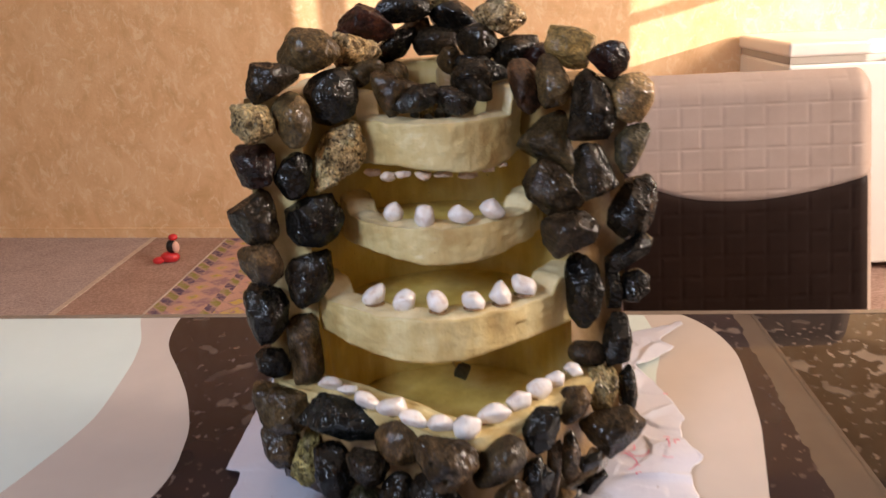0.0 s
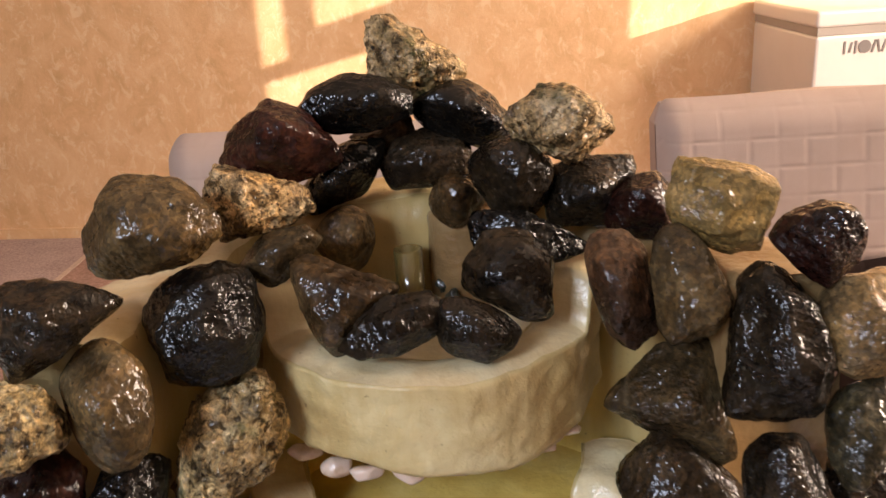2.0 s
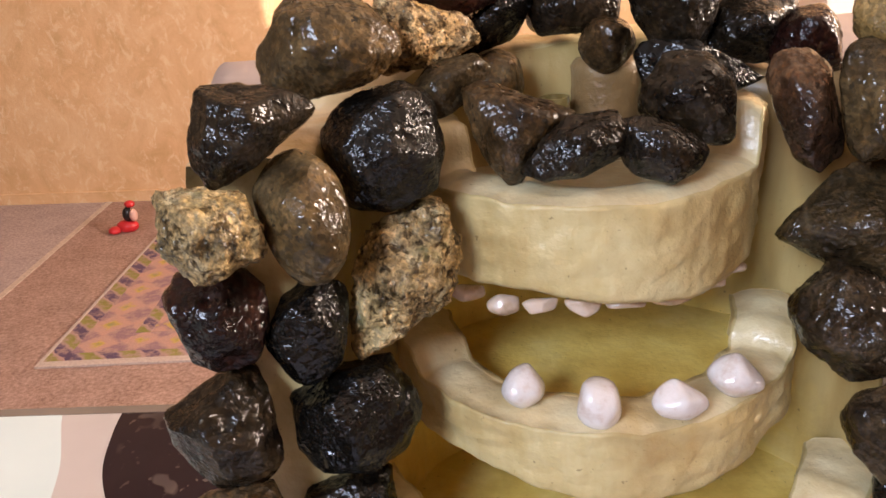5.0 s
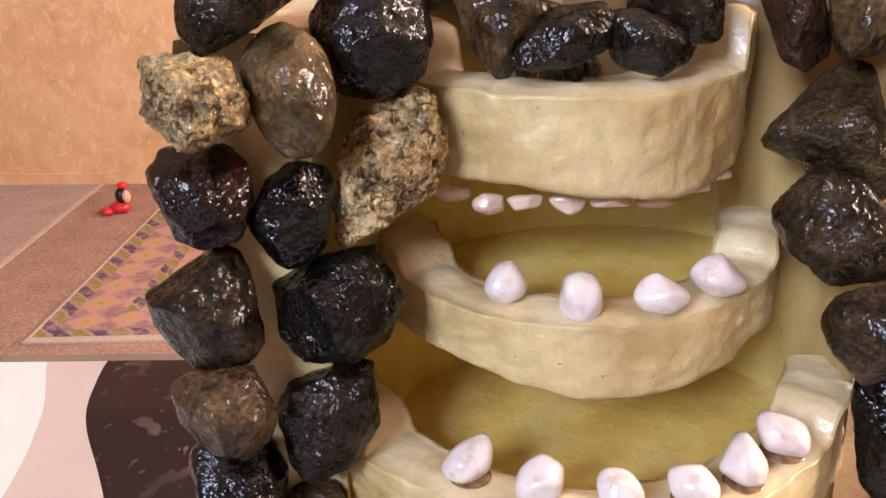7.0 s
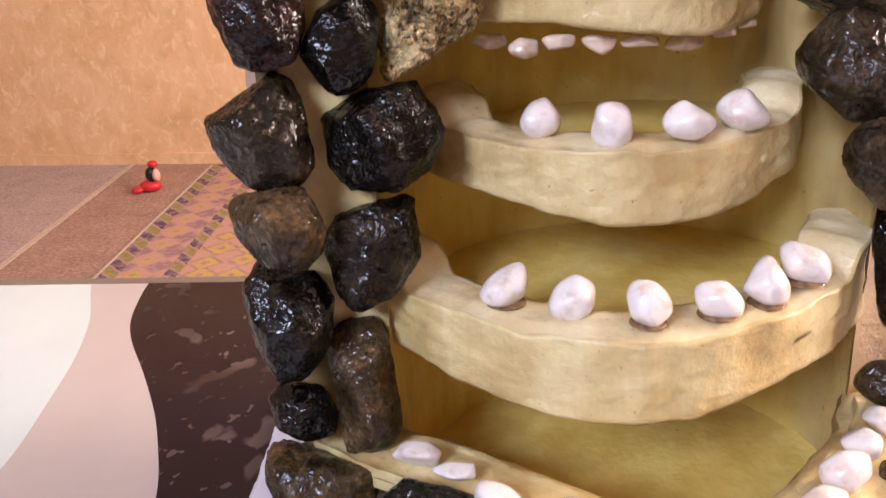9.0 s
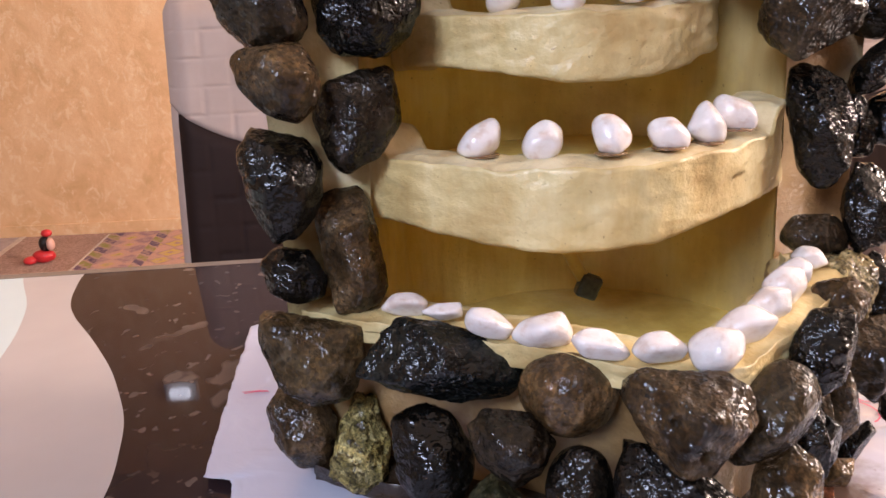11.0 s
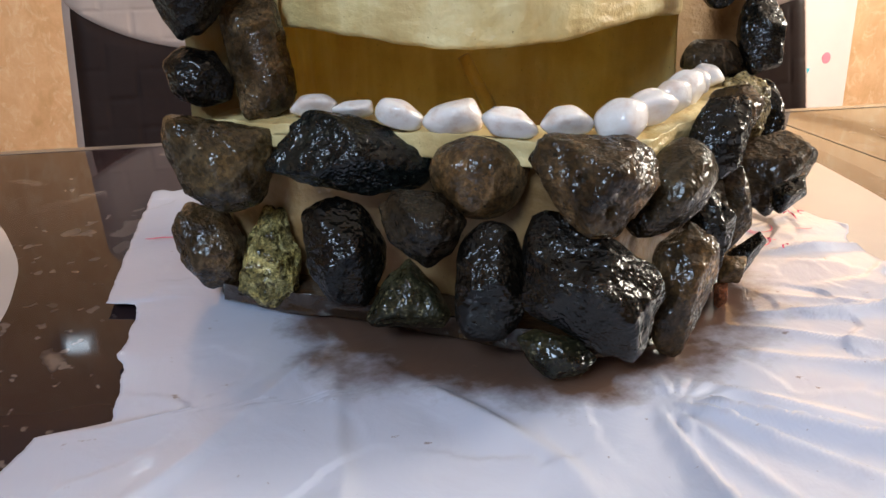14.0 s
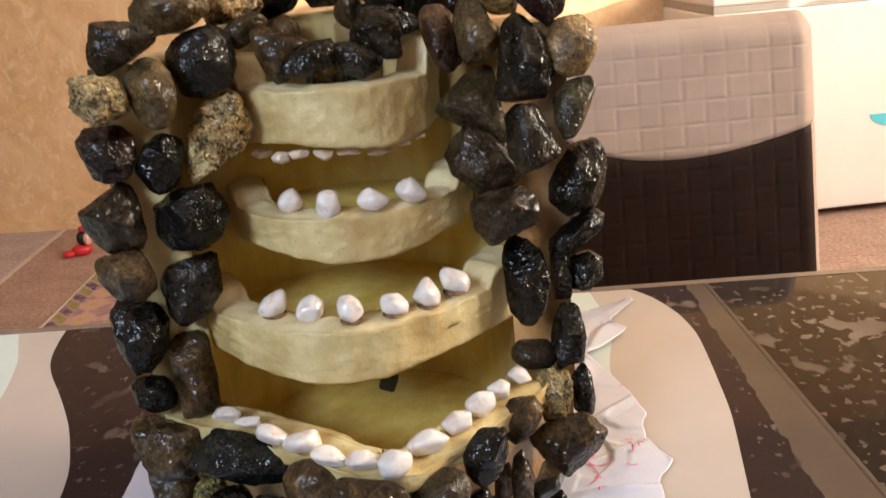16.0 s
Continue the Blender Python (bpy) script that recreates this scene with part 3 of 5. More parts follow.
b.inputs["Base Color"].default_value = (0.72, 0.10, 0.22, 1)
PINK_PL, n, l, b = material("pink_plastic", 0.45)
b.inputs["Base Color"].default_value = (0.72, 0.42, 0.34, 1)
LAMP_GLOW, n, l, b = material("lamp_glass", 0.4)
b.inputs["Emission Color"].default_value, b.inputs["Emission Strength"].default_value = (0.80, 0.90, 1.0, 1), 5.0
WHITE_PL, n, l, b = material("white_plastic", 0.4)
b.inputs["Base Color"].default_value = (0.75, 0.75, 0.73, 1)


# ---- the room ----
def slab_uv(name, u0, u1, v0, v1, z0, z1, mat, label, category):
    vs = [room(u, v, z) for z in (z0, z1) for v in (v0, v1) for u in (u0, u1)]
    fs = [(0, 1, 3, 2), (4, 6, 7, 5), (0, 4, 5, 1), (2, 3, 7, 6), (0, 2, 6, 4), (1, 5, 7, 3)]
    return tagged(mesh_ob(name, vs, fs, mat, smooth=False), label, category, kind="structure")


slab_uv("wall_far", U0 - 0.15, U1 + 0.15, -0.15, 0, 0, TOP, WALL, "apricot mottled wallpapered wall behind the chairs", "wall")
slab_uv("wall_left", U0 - 0.15, U0, 0, V1, 0, TOP, DIM, "unseen side wall, dark brown to limit bounced light", "wall")
slab_uv("ceiling", U0 - 0.15, U1 + 0.15, -0.15, V1 + 0.15, TOP, TOP + 0.12, PLASTER, "plain off-white painted ceiling", "ceiling")


def holed_wall(name, fixed, lo, hi, z_lo, z_hi, holes, axis, thick, mat, label, category):
    """An upright slab with rectangular openings (a0, a1, z0, z1)."""
    a_cuts = sorted({lo, hi, *[h[0] for h in holes], *[h[1] for h in holes]})
    z_cuts = sorted({z_lo, z_hi, *[h[2] for h in holes], *[h[3] for h in holes]})
    bm = bmesh.new()
    grid = {}
    for a in a_cuts:
        for z in z_cuts:
            for k, d in enumerate((0.0, thick)):
                p = room(fixed + d, a, z) if axis == "u" else room(a, fixed + d, z)
                grid[a, z, k] = bm.verts.new(p)
    solid = {}
    for i in range(len(a_cuts) - 1):
        for j in range(len(z_cuts) - 1):
            ca, cz = (a_cuts[i] + a_cuts[i + 1]) / 2, (z_cuts[j] + z_cuts[j + 1]) / 2
            solid[i, j] = not any(h[0] < ca < h[1] and h[2] < cz < h[3] for h in holes)
    for (i, j), s in solid.items():
        if not s:
            continue
        a0, a1, z0, z1 = a_cuts[i], a_cuts[i + 1], z_cuts[j], z_cuts[j + 1]
        for k in (0, 1):
            bm.faces.new([grid[a0, z0, k], grid[a1, z0, k], grid[a1, z1, k], grid[a0, z1, k]])
        for di, dj, e in ((-1, 0, ((a0, z0), (a0, z1))), (1, 0, ((a1, z0), (a1, z1))), (0, -1, ((a0, z0), (a1, z0))), (0, 1, ((a0, z1), (a1, z1)))):
            if not solid.get((i + di, j + dj), False):
                (p, q), (r, s2) = e
                bm.faces.new([grid[p, q, 0], grid[r, s2, 0], grid[r, s2, 1], grid[p, q, 1]])
    return tagged(part(name, bm, mat, None), label, category, kind="structure")


DIM_WALL = "unseen dark brown wall limiting bounced light, with window openings"
holed_wall("wall_right", U1, 0, V1, 0, TOP, [(0.12, 1.84, 1.20, 2.50), (2.04, 2.86, 1.25, 2.50)], "u", 0.15, DIM, DIM_WALL, "wall")
holed_wall("window_2", U1 - 0.005, 0.10, 1.86, 1.18, 2.52, [(0.30, 1.672, 1.30, 1.645), (0.30, 1.333, 1.694, 2.42), (1.393, 1.672, 1.694, 2.42)], "u", 0.02, WHITE_PL, "white window frame in the side wall", "window")
holed_wall("window_3", U1 - 0.005, 2.02, 2.88, 1.23, 2.52, [(2.225, 2.582, 1.445, 1.728), (2.225, 2.434, 1.888, 2.42), (2.505, 2.582, 1.795, 2.42)], "u", 0.02, WHITE_PL, "white window frame with a transom", "window")
holed_wall("wall_back", V1, U0, U1, 0, TOP, [(0.80, 2.70, 1.45, 2.65)], "v", 0.15, DIM, DIM_WALL, "wall")

# floor: two carpets meeting along a seam


def ground(name, x0, x1, z1, mat, label, category):
    return tagged(part(name, box((x1 - x0, 7.6, 0.08 + z1), ((x0 + x1) / 2, 0.95, (z1 - 0.08) / 2)), mat, None), label, category, kind="structure")


ground("floor", -1.742, 4.2, 0.0, CARPET, "brown short-pile carpet on the floor", "carpet")
ground("floor_grey", -4.0, -1.768, 0.0, CARPET_B, "greyish short-pile carpet on the floor", "carpet")
ground("floor_seam", -1.768, -1.742, 0.002, SEAM, "pale strip between two carpets", "trim")
slab_uv("baseboard", U0, 3.45, 0.0, 0.012, 0.0, 0.05, WALL, "low wallpapered skirting along the wall", "baseboard")

# window frame and pane behind the viewer
win = thing("window_1", room(1.75, V1, 1.45), "white framed window letting in daylight", "window", kind="structure")
for du, sz in ((-0.93, (0.05, 0.06, 1.2)), (0.0, (0.05, 0.06, 1.2)), (0.93, (0.05, 0.06, 1.2))):
    fr = part("window_frame", box(sz, (0, 0, 0), 0.004), WHITE_PL, win)
    fr.matrix_local = Matrix.Translation(U_AX * du + V_AX * 0.07 + Vector((0, 0, 0.6))) @ Matrix.Rotation(TURN, 4, "Z")

# small wall lamp high up, seen as a glint in the tabletop
lamp = thing("wall_lamp", room(1.25, 0.0, 2.30), "small white wall lamp with a bright diffuser", "lamp")
part("backplate", box((0.16, 0.02, 0.10), (0, -0.012, 0), 0.004), WHITE_PL, lamp)
part("diffuser", box((0.10, 0.04, 0.05), (0, -0.043, 0), 0.015), LAMP_GLOW, lamp, "glowing frosted diffuser")
lamp.rotation_euler = (0, 0, TURN)


# ---- rug and toy ----
def rug_strip(name, a0, a1, b0, b1, z, mat, parent, label=""):
    bm = box((a1 - a0, b1 - b0, z), ((a0 + a1) / 2, (b0 + b1) / 2, z / 2), 0.001, segs=1)
    return part(name, bm, mat, parent, label)


RUG_TURN = radians(0.8)
rug = thing("rug", (-1.378, 2.535, 0.0), "patterned rug in pink, ochre and purple with a cream edge", "rug")
rug.rotation_euler = (0, 0, -RUG_TURN)
RW, RL = 1.25, 1.46
rug_strip("binding", 0, RW, 0.0, 0.03, 0.008, RUG_EDGE, rug, "cream bound edge")
rug_strip("binding", 0.0, 0.012, 0.03, RL, 0.008, RUG_EDGE, rug, "cream bound edge")
rug_strip("outer_border", 0.012, 0.075, 0.03, RL, 0.0075, RUG_DASH, rug, "purple and green dashed border")
rug_strip("outer_border", 0.075, RW, 0.03, 0.075, 0.0075, RUG_DASH, rug, "purple and green dashed border")
rug_strip("band", 0.075, 0.23, 0.075, RL, 0.007, RUG_PINK, rug, "pink flowered band")
rug_strip("band", 0.23, RW, 0.075, 0.19, 0.007, RUG_PINK, rug, "pink flowered band")
rug_strip("inner_border", 0.23, 0.28, 0.19, RL, 0.0075, RUG_DASH, rug, "purple dashed line")
rug_strip("field", 0.28, RW, 0.19, RL, 0.007, RUG_FIELD, rug, "ochre and pink field")

toy = thing("toy", (-1.50, 3.665, 0.0), "small red and black plastic toy lying on the carpet", "toy")


toy.scale = (1.1, 1.1, 1.1)


def blob(size, at, segs=14):
    bm = bmesh.new()
    bmesh.ops.create_uvsphere(bm, u_segments=segs, v_segments=10, radius=0.5)
    bmesh.ops.scale(bm, vec=size, verts=bm.verts)
    bmesh.ops.translate(bm, vec=at, verts=bm.verts)
    return bm


part("base", blob((0.085, 0.06, 0.05), (-0.012, 0, 0.022)), RED, toy, "red plastic base", True)
part("foot", blob((0.05, 0.05, 0.03), (-0.055, -0.02, 0.014)), RED, toy, "red plastic foot", True)
part("body", blob((0.045, 0.045, 0.06), (0.0, 0, 0.068)), BLACK_PL, toy, "black middle", True)
part("front", blob((0.03, 0.035, 0.05), (0.024, -0.012, 0.068)), PINK_PL, toy, "pale pink side", True)
part("top", blob((0.04, 0.035, 0.028), (0.012, 0, 0.108)), RED, toy, "red top", True)

# ---- chest freezer ----
fz = thing("chest_freezer", (1.112, 3.28, 0.0), "white chest freezer against the wall with a grey maker's mark", "freezer")
fz.rotation_euler = (0, 0, radians(4.0))
FW, FD, FH = 1.02, 0.53, 0.91
part("body", box((FW, FD, 0.795), (FW / 2, FD / 2, 0.035 + 0.3975), 0.010), ENAMEL, fz)
part("lid", box((FW + 0.012, FD + 0.012, 0.054), (FW / 2, FD / 2, 0.883), 0.012, segs=4), ENAMEL, fz, "white insulated lid")
part("gasket", box((FW - 0.006, FD - 0.006, 0.028), (FW / 2, FD / 2, 0.844)), GASKET, fz, "pale lid gasket")
for fx in (0.06, FW - 0.06):
    for fy in (0.06, FD - 0.06):
        part("foot", rod((fx, fy, 0), (fx, fy, 0.04), 0.02), RUBBER, fz)


def plate(cx, cz, w, h, ang=0.0, y=-0.0015):
    return box((w, 0.003, h), (cx, y, cz), 0, Matrix.Rotation(ang, 4, "Y"))


mark = [(0.095, 0.007, 0.042, 0), (0.115, 0.007, 0.034, 0.2), (0.132, 0.007, 0.042, 0), (0.192, 0.007, 0.042, 0.25), (0.208, 0.007, 0.042, -0.25), (0.226, 0.007, 0.042, 0.25), (0.242, 0.007, 0.042, -0.25)]
for cx, w, h, a in mark:
    part("mark", plate(cx, 0.788, w, h, a, -0.0015), GREY_INK, fz, "grey printed mark")
bm = bmesh.new()
bmesh.ops.create_cone(bm, cap_ends=True, segments=24, radius1=0.021, radius2=0.021, depth=0.003)
bmesh.ops.transform(bm, matrix=Matrix.Translation((0.162, -0.0015, 0.788)) @ Matrix.Rotation(radians(90), 4, "X"), verts=bm.verts)
part("mark", bm, GREY_INK, fz, "round grey printed mark")
bm = bmesh.new()
ring_pts = [(0.097 * math.cos(math.pi + math.pi * k / 24), 0.05 * math.sin(math.pi + math.pi * k / 24)) for k in range(25)]
near = [bm.verts.new((0.735 + x, -0.003, 0.402 + z)) for x, z in ring_pts]
far = [bm.verts.new((0.735 + x, 0.0, 0.402 + z)) for x, z in ring_pts]
bm.faces.new(near)
for k in range(25):
    bm.faces.new([near[k], near[(k + 1) % 25], far[(k + 1) % 25], far[k]])
part("sticker", bm, BLUE_INK, fz, "light blue boat-shaped sticker")
part("sticker", blob((0.042, 0.006, 0.045), (0.905, 0.0, 0.438)), PINK_INK, fz, "small pink sticker", True)



# ---- dining chairs ----
def chair(at, rz, label, W):
    c = thing("dining_chair", at, label, "chair", "chairs along the table")
    c.rotation_euler = (0, 0, rz)
    Z0, Z1, LEAN = 0.44, 1.008, math.tan(radians(13))

    def wave(s):
        return 0.800 + 0.42 * max(0.0, 0.5 - s) ** 2.68 + 0.127 * max(0.0, s - 0.5) ** 1.7

    def weave(x, z):
        cell = 0.0355
        i, j = math.floor(x / cell), math.floor(z / cell)
        gx, gz = round(x / cell), round(z / cell)
        dx, dz = abs(x - gx * cell), abs(z - gz * cell)
        fade = 0.6 + 0.4 * noise.noise(Vector((gx * 1.7, gz * 2.3, 4.0)))
        up = (1.0 if (gx + j) % 2 else 0.28) * math.exp(-(dx / 0.0017) ** 2)
        across = (1.0 if (gz + i) % 2 == 0 else 0.28) * math.exp(-(dz / 0.0017) ** 2)
        return -0.0019 * fade * max(up, across)

    def shell_point(x, z, depth):
        """Front surface of the padded back: rounded towards the edges and the top."""
        sx, sz = abs(x) / (W / 2), (z - Z0) / (Z1 - Z0)
        edge = 0.022 * max(0.0, (sx - 0.86) / 0.14) ** 2.2 + 0.03 * max(0.0, (sz - 0.93) / 0.07) ** 2.2
        return Vector((x, -0.14 + (z - Z0) * LEAN + edge + 0.012 * (1 - sx * sx) * 0 + depth, z))

    NX = 150
    xs = np.linspace(-W / 2, W / 2, NX)

    def panel(name, low, high, mat, lab):
        nz = 110
        verts, faces = [], []
        for k in range(nz):
            for x in xs:
                s = x / W + 0.5
                z = low(s) + (high(s) - low(s)) * k / (nz - 1)
                rim = min(k, nz - 1 - k) / 5
                verts.append(shell_point(x, z, -weave(x, z) + 0.003 * max(0, 1 - rim) ** 2))
        for k in range(nz - 1):
            for i in range(NX - 1):
                a = k * NX + i
                faces.append((a, a + 1, a + NX + 1, a + NX))
        bound = [1 if abs(xs[f % (NX - 1)] + W / NX / 2) > W / 2 - 0.011 else 0 for f in range(len(faces))]
        mesh_ob(name, verts, faces, [mat, BEIGE], c, True, bound)["label"] = lab

    def top(s):
        return Z1 - 0.022 * max(0.0, (abs(s - 0.5) * 2 - 0.90) / 0.10) ** 2.5

    panel("upper_panel", wave, top, BEIGE, "beige leatherette stamped with a basket weave")
    panel("lower_panel", lambda s: Z0, lambda s: wave(s) - 0.0005, CHOC, "dark brown leatherette stamped with a basket weave")
    # padded core behind the panels
    core = []
    rim_pts = [(-W / 2, Z0), (-W / 2, Z1 - 0.03), (-W / 2 + 0.012, Z1 - 0.008), (0, Z1 - 0.002), (W / 2 - 0.012, Z1 - 0.008), (W / 2, Z1 - 0.03), (W / 2, Z0)]
    bm = bmesh.new()
    front, back = [], []
    for x, z in rim_pts:
        p = shell_point(x, z, 0.0035)
        front.append(bm.verts.new(p))
        back.append(bm.verts.new((x, -0.14 + (z - Z0) * LEAN + 0.06, z)))
    bm.faces.new(back)
    for i in range(len(front)):
        k = (i + 1) % len(front)
        bm.faces.new([front[i], front[k], back[k], back[i]])
    part("back_shell", bm, BEIGE, c, "beige leatherette edge and back")
    part("seat", box((W, 0.42, 0.09), (0, -0.33, 0.43), 0.03, segs=4), CHOC, c, "dark brown padded seat", True)
    for sx in (-1, 1):
        part("leg", rod((sx * 0.175, -0.50, 0), (sx * 0.175, -0.50, 0.40), 0.016, 0.022), WOOD, c)
        part("leg", rod((sx * 0.175, -0.08, 0), (sx * 0.175, -0.14, 0.45), 0.016, 0.022), WOOD, c)
    return c


chair((0.449, 1.508, 0), radians(1.0), "two-tone dining chair, beige over dark brown woven leatherette", 0.438)
chair((-0.162, 1.458, 0), radians(-1.0), "two-tone padded dining chair pushed up to the table", 0.455)

# ---- table ----
table = thing("dining_table", (0, 0.577, 0), "dining table with a wavy brown, beige and white painted glass top", "table")
X0, X1 = -0.98, 0.98


def far_y(x):
    return 1.083 - 0.036 * x


def near_y(x):
    return 0.06 - 0.036 * x


def under(ob):
    ob.parent = table
    ob.matrix_parent_inverse = Matrix.Translation((0, -0.577, 0))
    return ob


W_EDGE = [(-0.2, -0.64), (0.3, -0.58), (0.5, -0.50), (0.675, -0.427), (0.77, -0.408), (0.82, -0.403), (0.88, -0.410), (0.95, -0.419), (1.02, -0.436), (1.095, -0.470), (1.2, -0.5)]
L_EDGE = [(-0.2, -0.46), (0.3, -0.42), (0.5, -0.34), (0.665, -0.281), (0.71, -0.276), (0.789, -0.289), (0.865, -0.319), (0.931, -0.354), (0.984, -0.386), (1.02, -0.401), (1.09, -0.413), (1.2, -0.41)]
M_EDGE = [(-0.2, 0.05), (1.2, 0.05)]
P_EDGE = [(-0.2, 0.10), (0.55, 0.14), (0.80, 0.190), (0.90, 0.204), (0.95, 0.219), (1.0, 0.225), (1.2, 0.21)]
R_EDGE = [(-0.2, 0.30), (0.3, 0.225), (0.5, 0.226), (0.592, 0.240), (0.68, 0.261), (0.79, 0.287), (0.90, 0.302), (0.95, 0.307), (1.0, 0.302), (1.05, 0.286), (1.09, 0.256), (1.2, 0.15)]


def region(name, left, right, mat, label, wob_l=0.0, wob_r=0.0, z=0.75):
    verts, faces = [], []
    ts = np.linspace(0, 1, 160)
    for t in ts:
        y0 = near_y(0) + (far_y(0) - near_y(0)) * t
        for fn, wob in ((left, wob_l), (right, wob_r)):
            x = fn(y0)
            x = fn(y0 - 0.036 * x)
            x += wob * (noise.noise(Vector((y0 * 60, 3.1, wob * 900))) + 0.6 * noise.noise(Vector((y0 * 170, 9.1, 0.0))))
            verts.append((x, near_y(x) + (far_y(x) - near_y(x)) * t, z))
    for i in range(len(ts) - 1):
        faces.append((2 * i, 2 * i + 1, 2 * i + 3, 2 * i + 2))
    ob = under(mesh_ob(name, verts, faces, mat, smooth=False))
    ob["label"] = label


def knots(k):
    return lambda y: float(smooth_line(k, y, 0.04))


fW, fL, fM, fP, fR = map(knots, (W_EDGE, L_EDGE, M_EDGE, P_EDGE, R_EDGE))


def fS1(y):
    return 0.333 - (1.045 - y) * 0.06


def fS2(y):
    return 0.355 - (1.06 - y) * 0.005


region("painted_area", lambda y: X0, fW, T_WHITE, "pale greenish white glossy area")
region("painted_area", fW, fL, T_BEIGE, "beige glossy wave")
region("painted_area", fL, fM, T_BROWN, "dark brown glossy area with pale flecks")
region("painted_area", fM, fP, T_WHITE, "pale greenish white glossy area")
region("painted_area", fP, fR, T_BEIGE, "beige glossy wave")
region("painted_area", fR, fS1, T_BROWN, "dark brown glossy area with worn edge", 0, 0.004)
region("stripe", fS1, fS2, T_STRIPE, "taupe stripe with a worn edge", 0.004, 0)
region("glass_joint", fS2, lambda y: fS2(y) + 0.004, T_STRIPE, "polished glass joint", z=0.7504)
region("painted_area", lambda y: fS2(y) + 0.004, lambda y: X1, T_SPOTS, "dark brown glossy area with flaking pale flecks")
under(part("tabletop", box((X1 - X0 - 0.02, 1.0, 0.025), (0, 0.577, 0.7245), 0.004, Matrix.Rotation(math.atan(-0.036), 4, "Z")), WOOD, None, "dark wooden board"))
for y_of, s in ((far_y, 1), (near_y, -1)):
    bm = bmesh.new()
    quad = []
    for x in (X0, X1):
        for dy, z in ((0, 0.7505), (0.012 * s, 0.7505), (0.012 * s, 0.738), (0, 0.738)):
            quad.append(bm.verts.new((x, y_of(x) + dy, z)))
    for i in range(4):
        k = (i + 1) % 4
        bm.faces.new([quad[i], quad[k], quad[4 + k], quad[4 + i]])
    bm.faces.new(quad[:4])
    bm.faces.new(quad[4:])
    under(part("glass_edge", bm, T_EDGE, None, "polished pale glass edge"))
for lx in (-0.85, 0.85):
    for ly in (0.15, 1.0):
        under(part("leg", box((0.07, 0.07, 0.70), (lx, ly - 0.036 * lx, 0.35), 0.006), WOOD, None))


# ---- plastic sheet under the fountain ----
# folds: where they begin, which way they run, how high, how long
FOLDS = [(-0.112, 0.634, -124, 0.0050, 0.24), (-0.110, 0.634, -96, 0.0026, 0.22), (-0.110, 0.634, -60, 0.0045, 0.13), (-0.05, 0.585, -80, 0.0030, 0.25),
         (0.010, 0.552, -92, 0.0070, 0.22), (0.012, 0.552, -74, 0.0045, 0.26), (0.014, 0.552, -54, 0.0060, 0.28), (0.016, 0.554, -38, 0.0055, 0.28), (0.03, 0.565, -47, 0.0035, 0.2),
         (0.05, 0.59, -26, 0.0065, 0.22), (0.07, 0.61, -40, 0.0045, 0.2), (0.08, 0.62, -14, 0.0050, 0.2), (0.10, 0.64, -30, 0.0045, 0.2), (0.12, 0.69, 2, 0.0060, 0.16), (0.13, 0.72, 24, 0.0060, 0.14),
         (0.14, 0.76, 40, 0.006, 0.2), (0.14, 0.80, 62, 0.006, 0.25)]


def sheet_height(x, y):
    inside = 1.0 / (1.0 + math.exp(-(math.hypot((x + 0.015) / 0.175, (y - 0.72) / 0.145) - 1.0) * 9))
    h = 0.0022 * (noise.noise(Vector((x * 9, y * 7, 3.0))) + 0.5)
    for ox, oy, deg, amp, length in FOLDS:
        bend = math.radians(deg) + 0.16 * noise.noise(Vector((x * 6 + deg, y * 6, 0.0)))
        along = (x - ox) * math.cos(bend) + (y - oy) * math.sin(bend)
        across = (y - oy) * math.cos(bend) - (x - ox) * math.sin(bend)
        if 0 < along < length * 1.3:
            wide = 0.005 + 0.13 * along
            side = across / (wide * (0.35 if across > 0 else 1.0))
            h += 1.1 * amp * (0.6 + 0.7 * noise.noise(Vector((deg, along * 14, 0.3)))) * max(0.0, 1 - abs(side)) ** 1.5 * min(1.0, along / 0.02) * min(1.0, (length * 1.3 - along) / (0.5 * length))
    # fine pleats that fan out from the point where the sheet is pinned
    fx, fy = x - 0.018, y - 0.547
    fr = math.hypot(fx, fy)
    h += 0.0016 * math.exp(-((fr - 0.014) / 0.013) ** 2) * (0.5 + 0.5 * math.sin(13 * math.atan2(fy, fx) + 0.6)) * (1.0 if fx > -0.3 * abs(fy) else 0.2)
    # crumpled facets where the sheet bunches up beside and behind the foot
    crumple = min(1.0, max(0.0, (x - 0.07) / 0.07)) * min(1.0, max(0.1, (y - 0.52) / 0.12)) * 0.72 + 0.28
    for cell, amp in ((19.0, 0.17), (44.0, 0.1)):
        p = Vector((x * cell + 0.8 * noise.noise(Vector((x * 20, y * 20, 1.0))), y * cell * 0.8, 0.5))
        middle = noise.voronoi(p)[1][0]
        tilt = noise.cell_vector(middle * 7.3)
        h += amp / cell * crumple * ((tilt.x - 0.5) * (p.x - middle.x) + (tilt.y - 0.5) * (p.y - middle.y) + 0.12)
    return 0.7547 + inside * max(0.0, h)


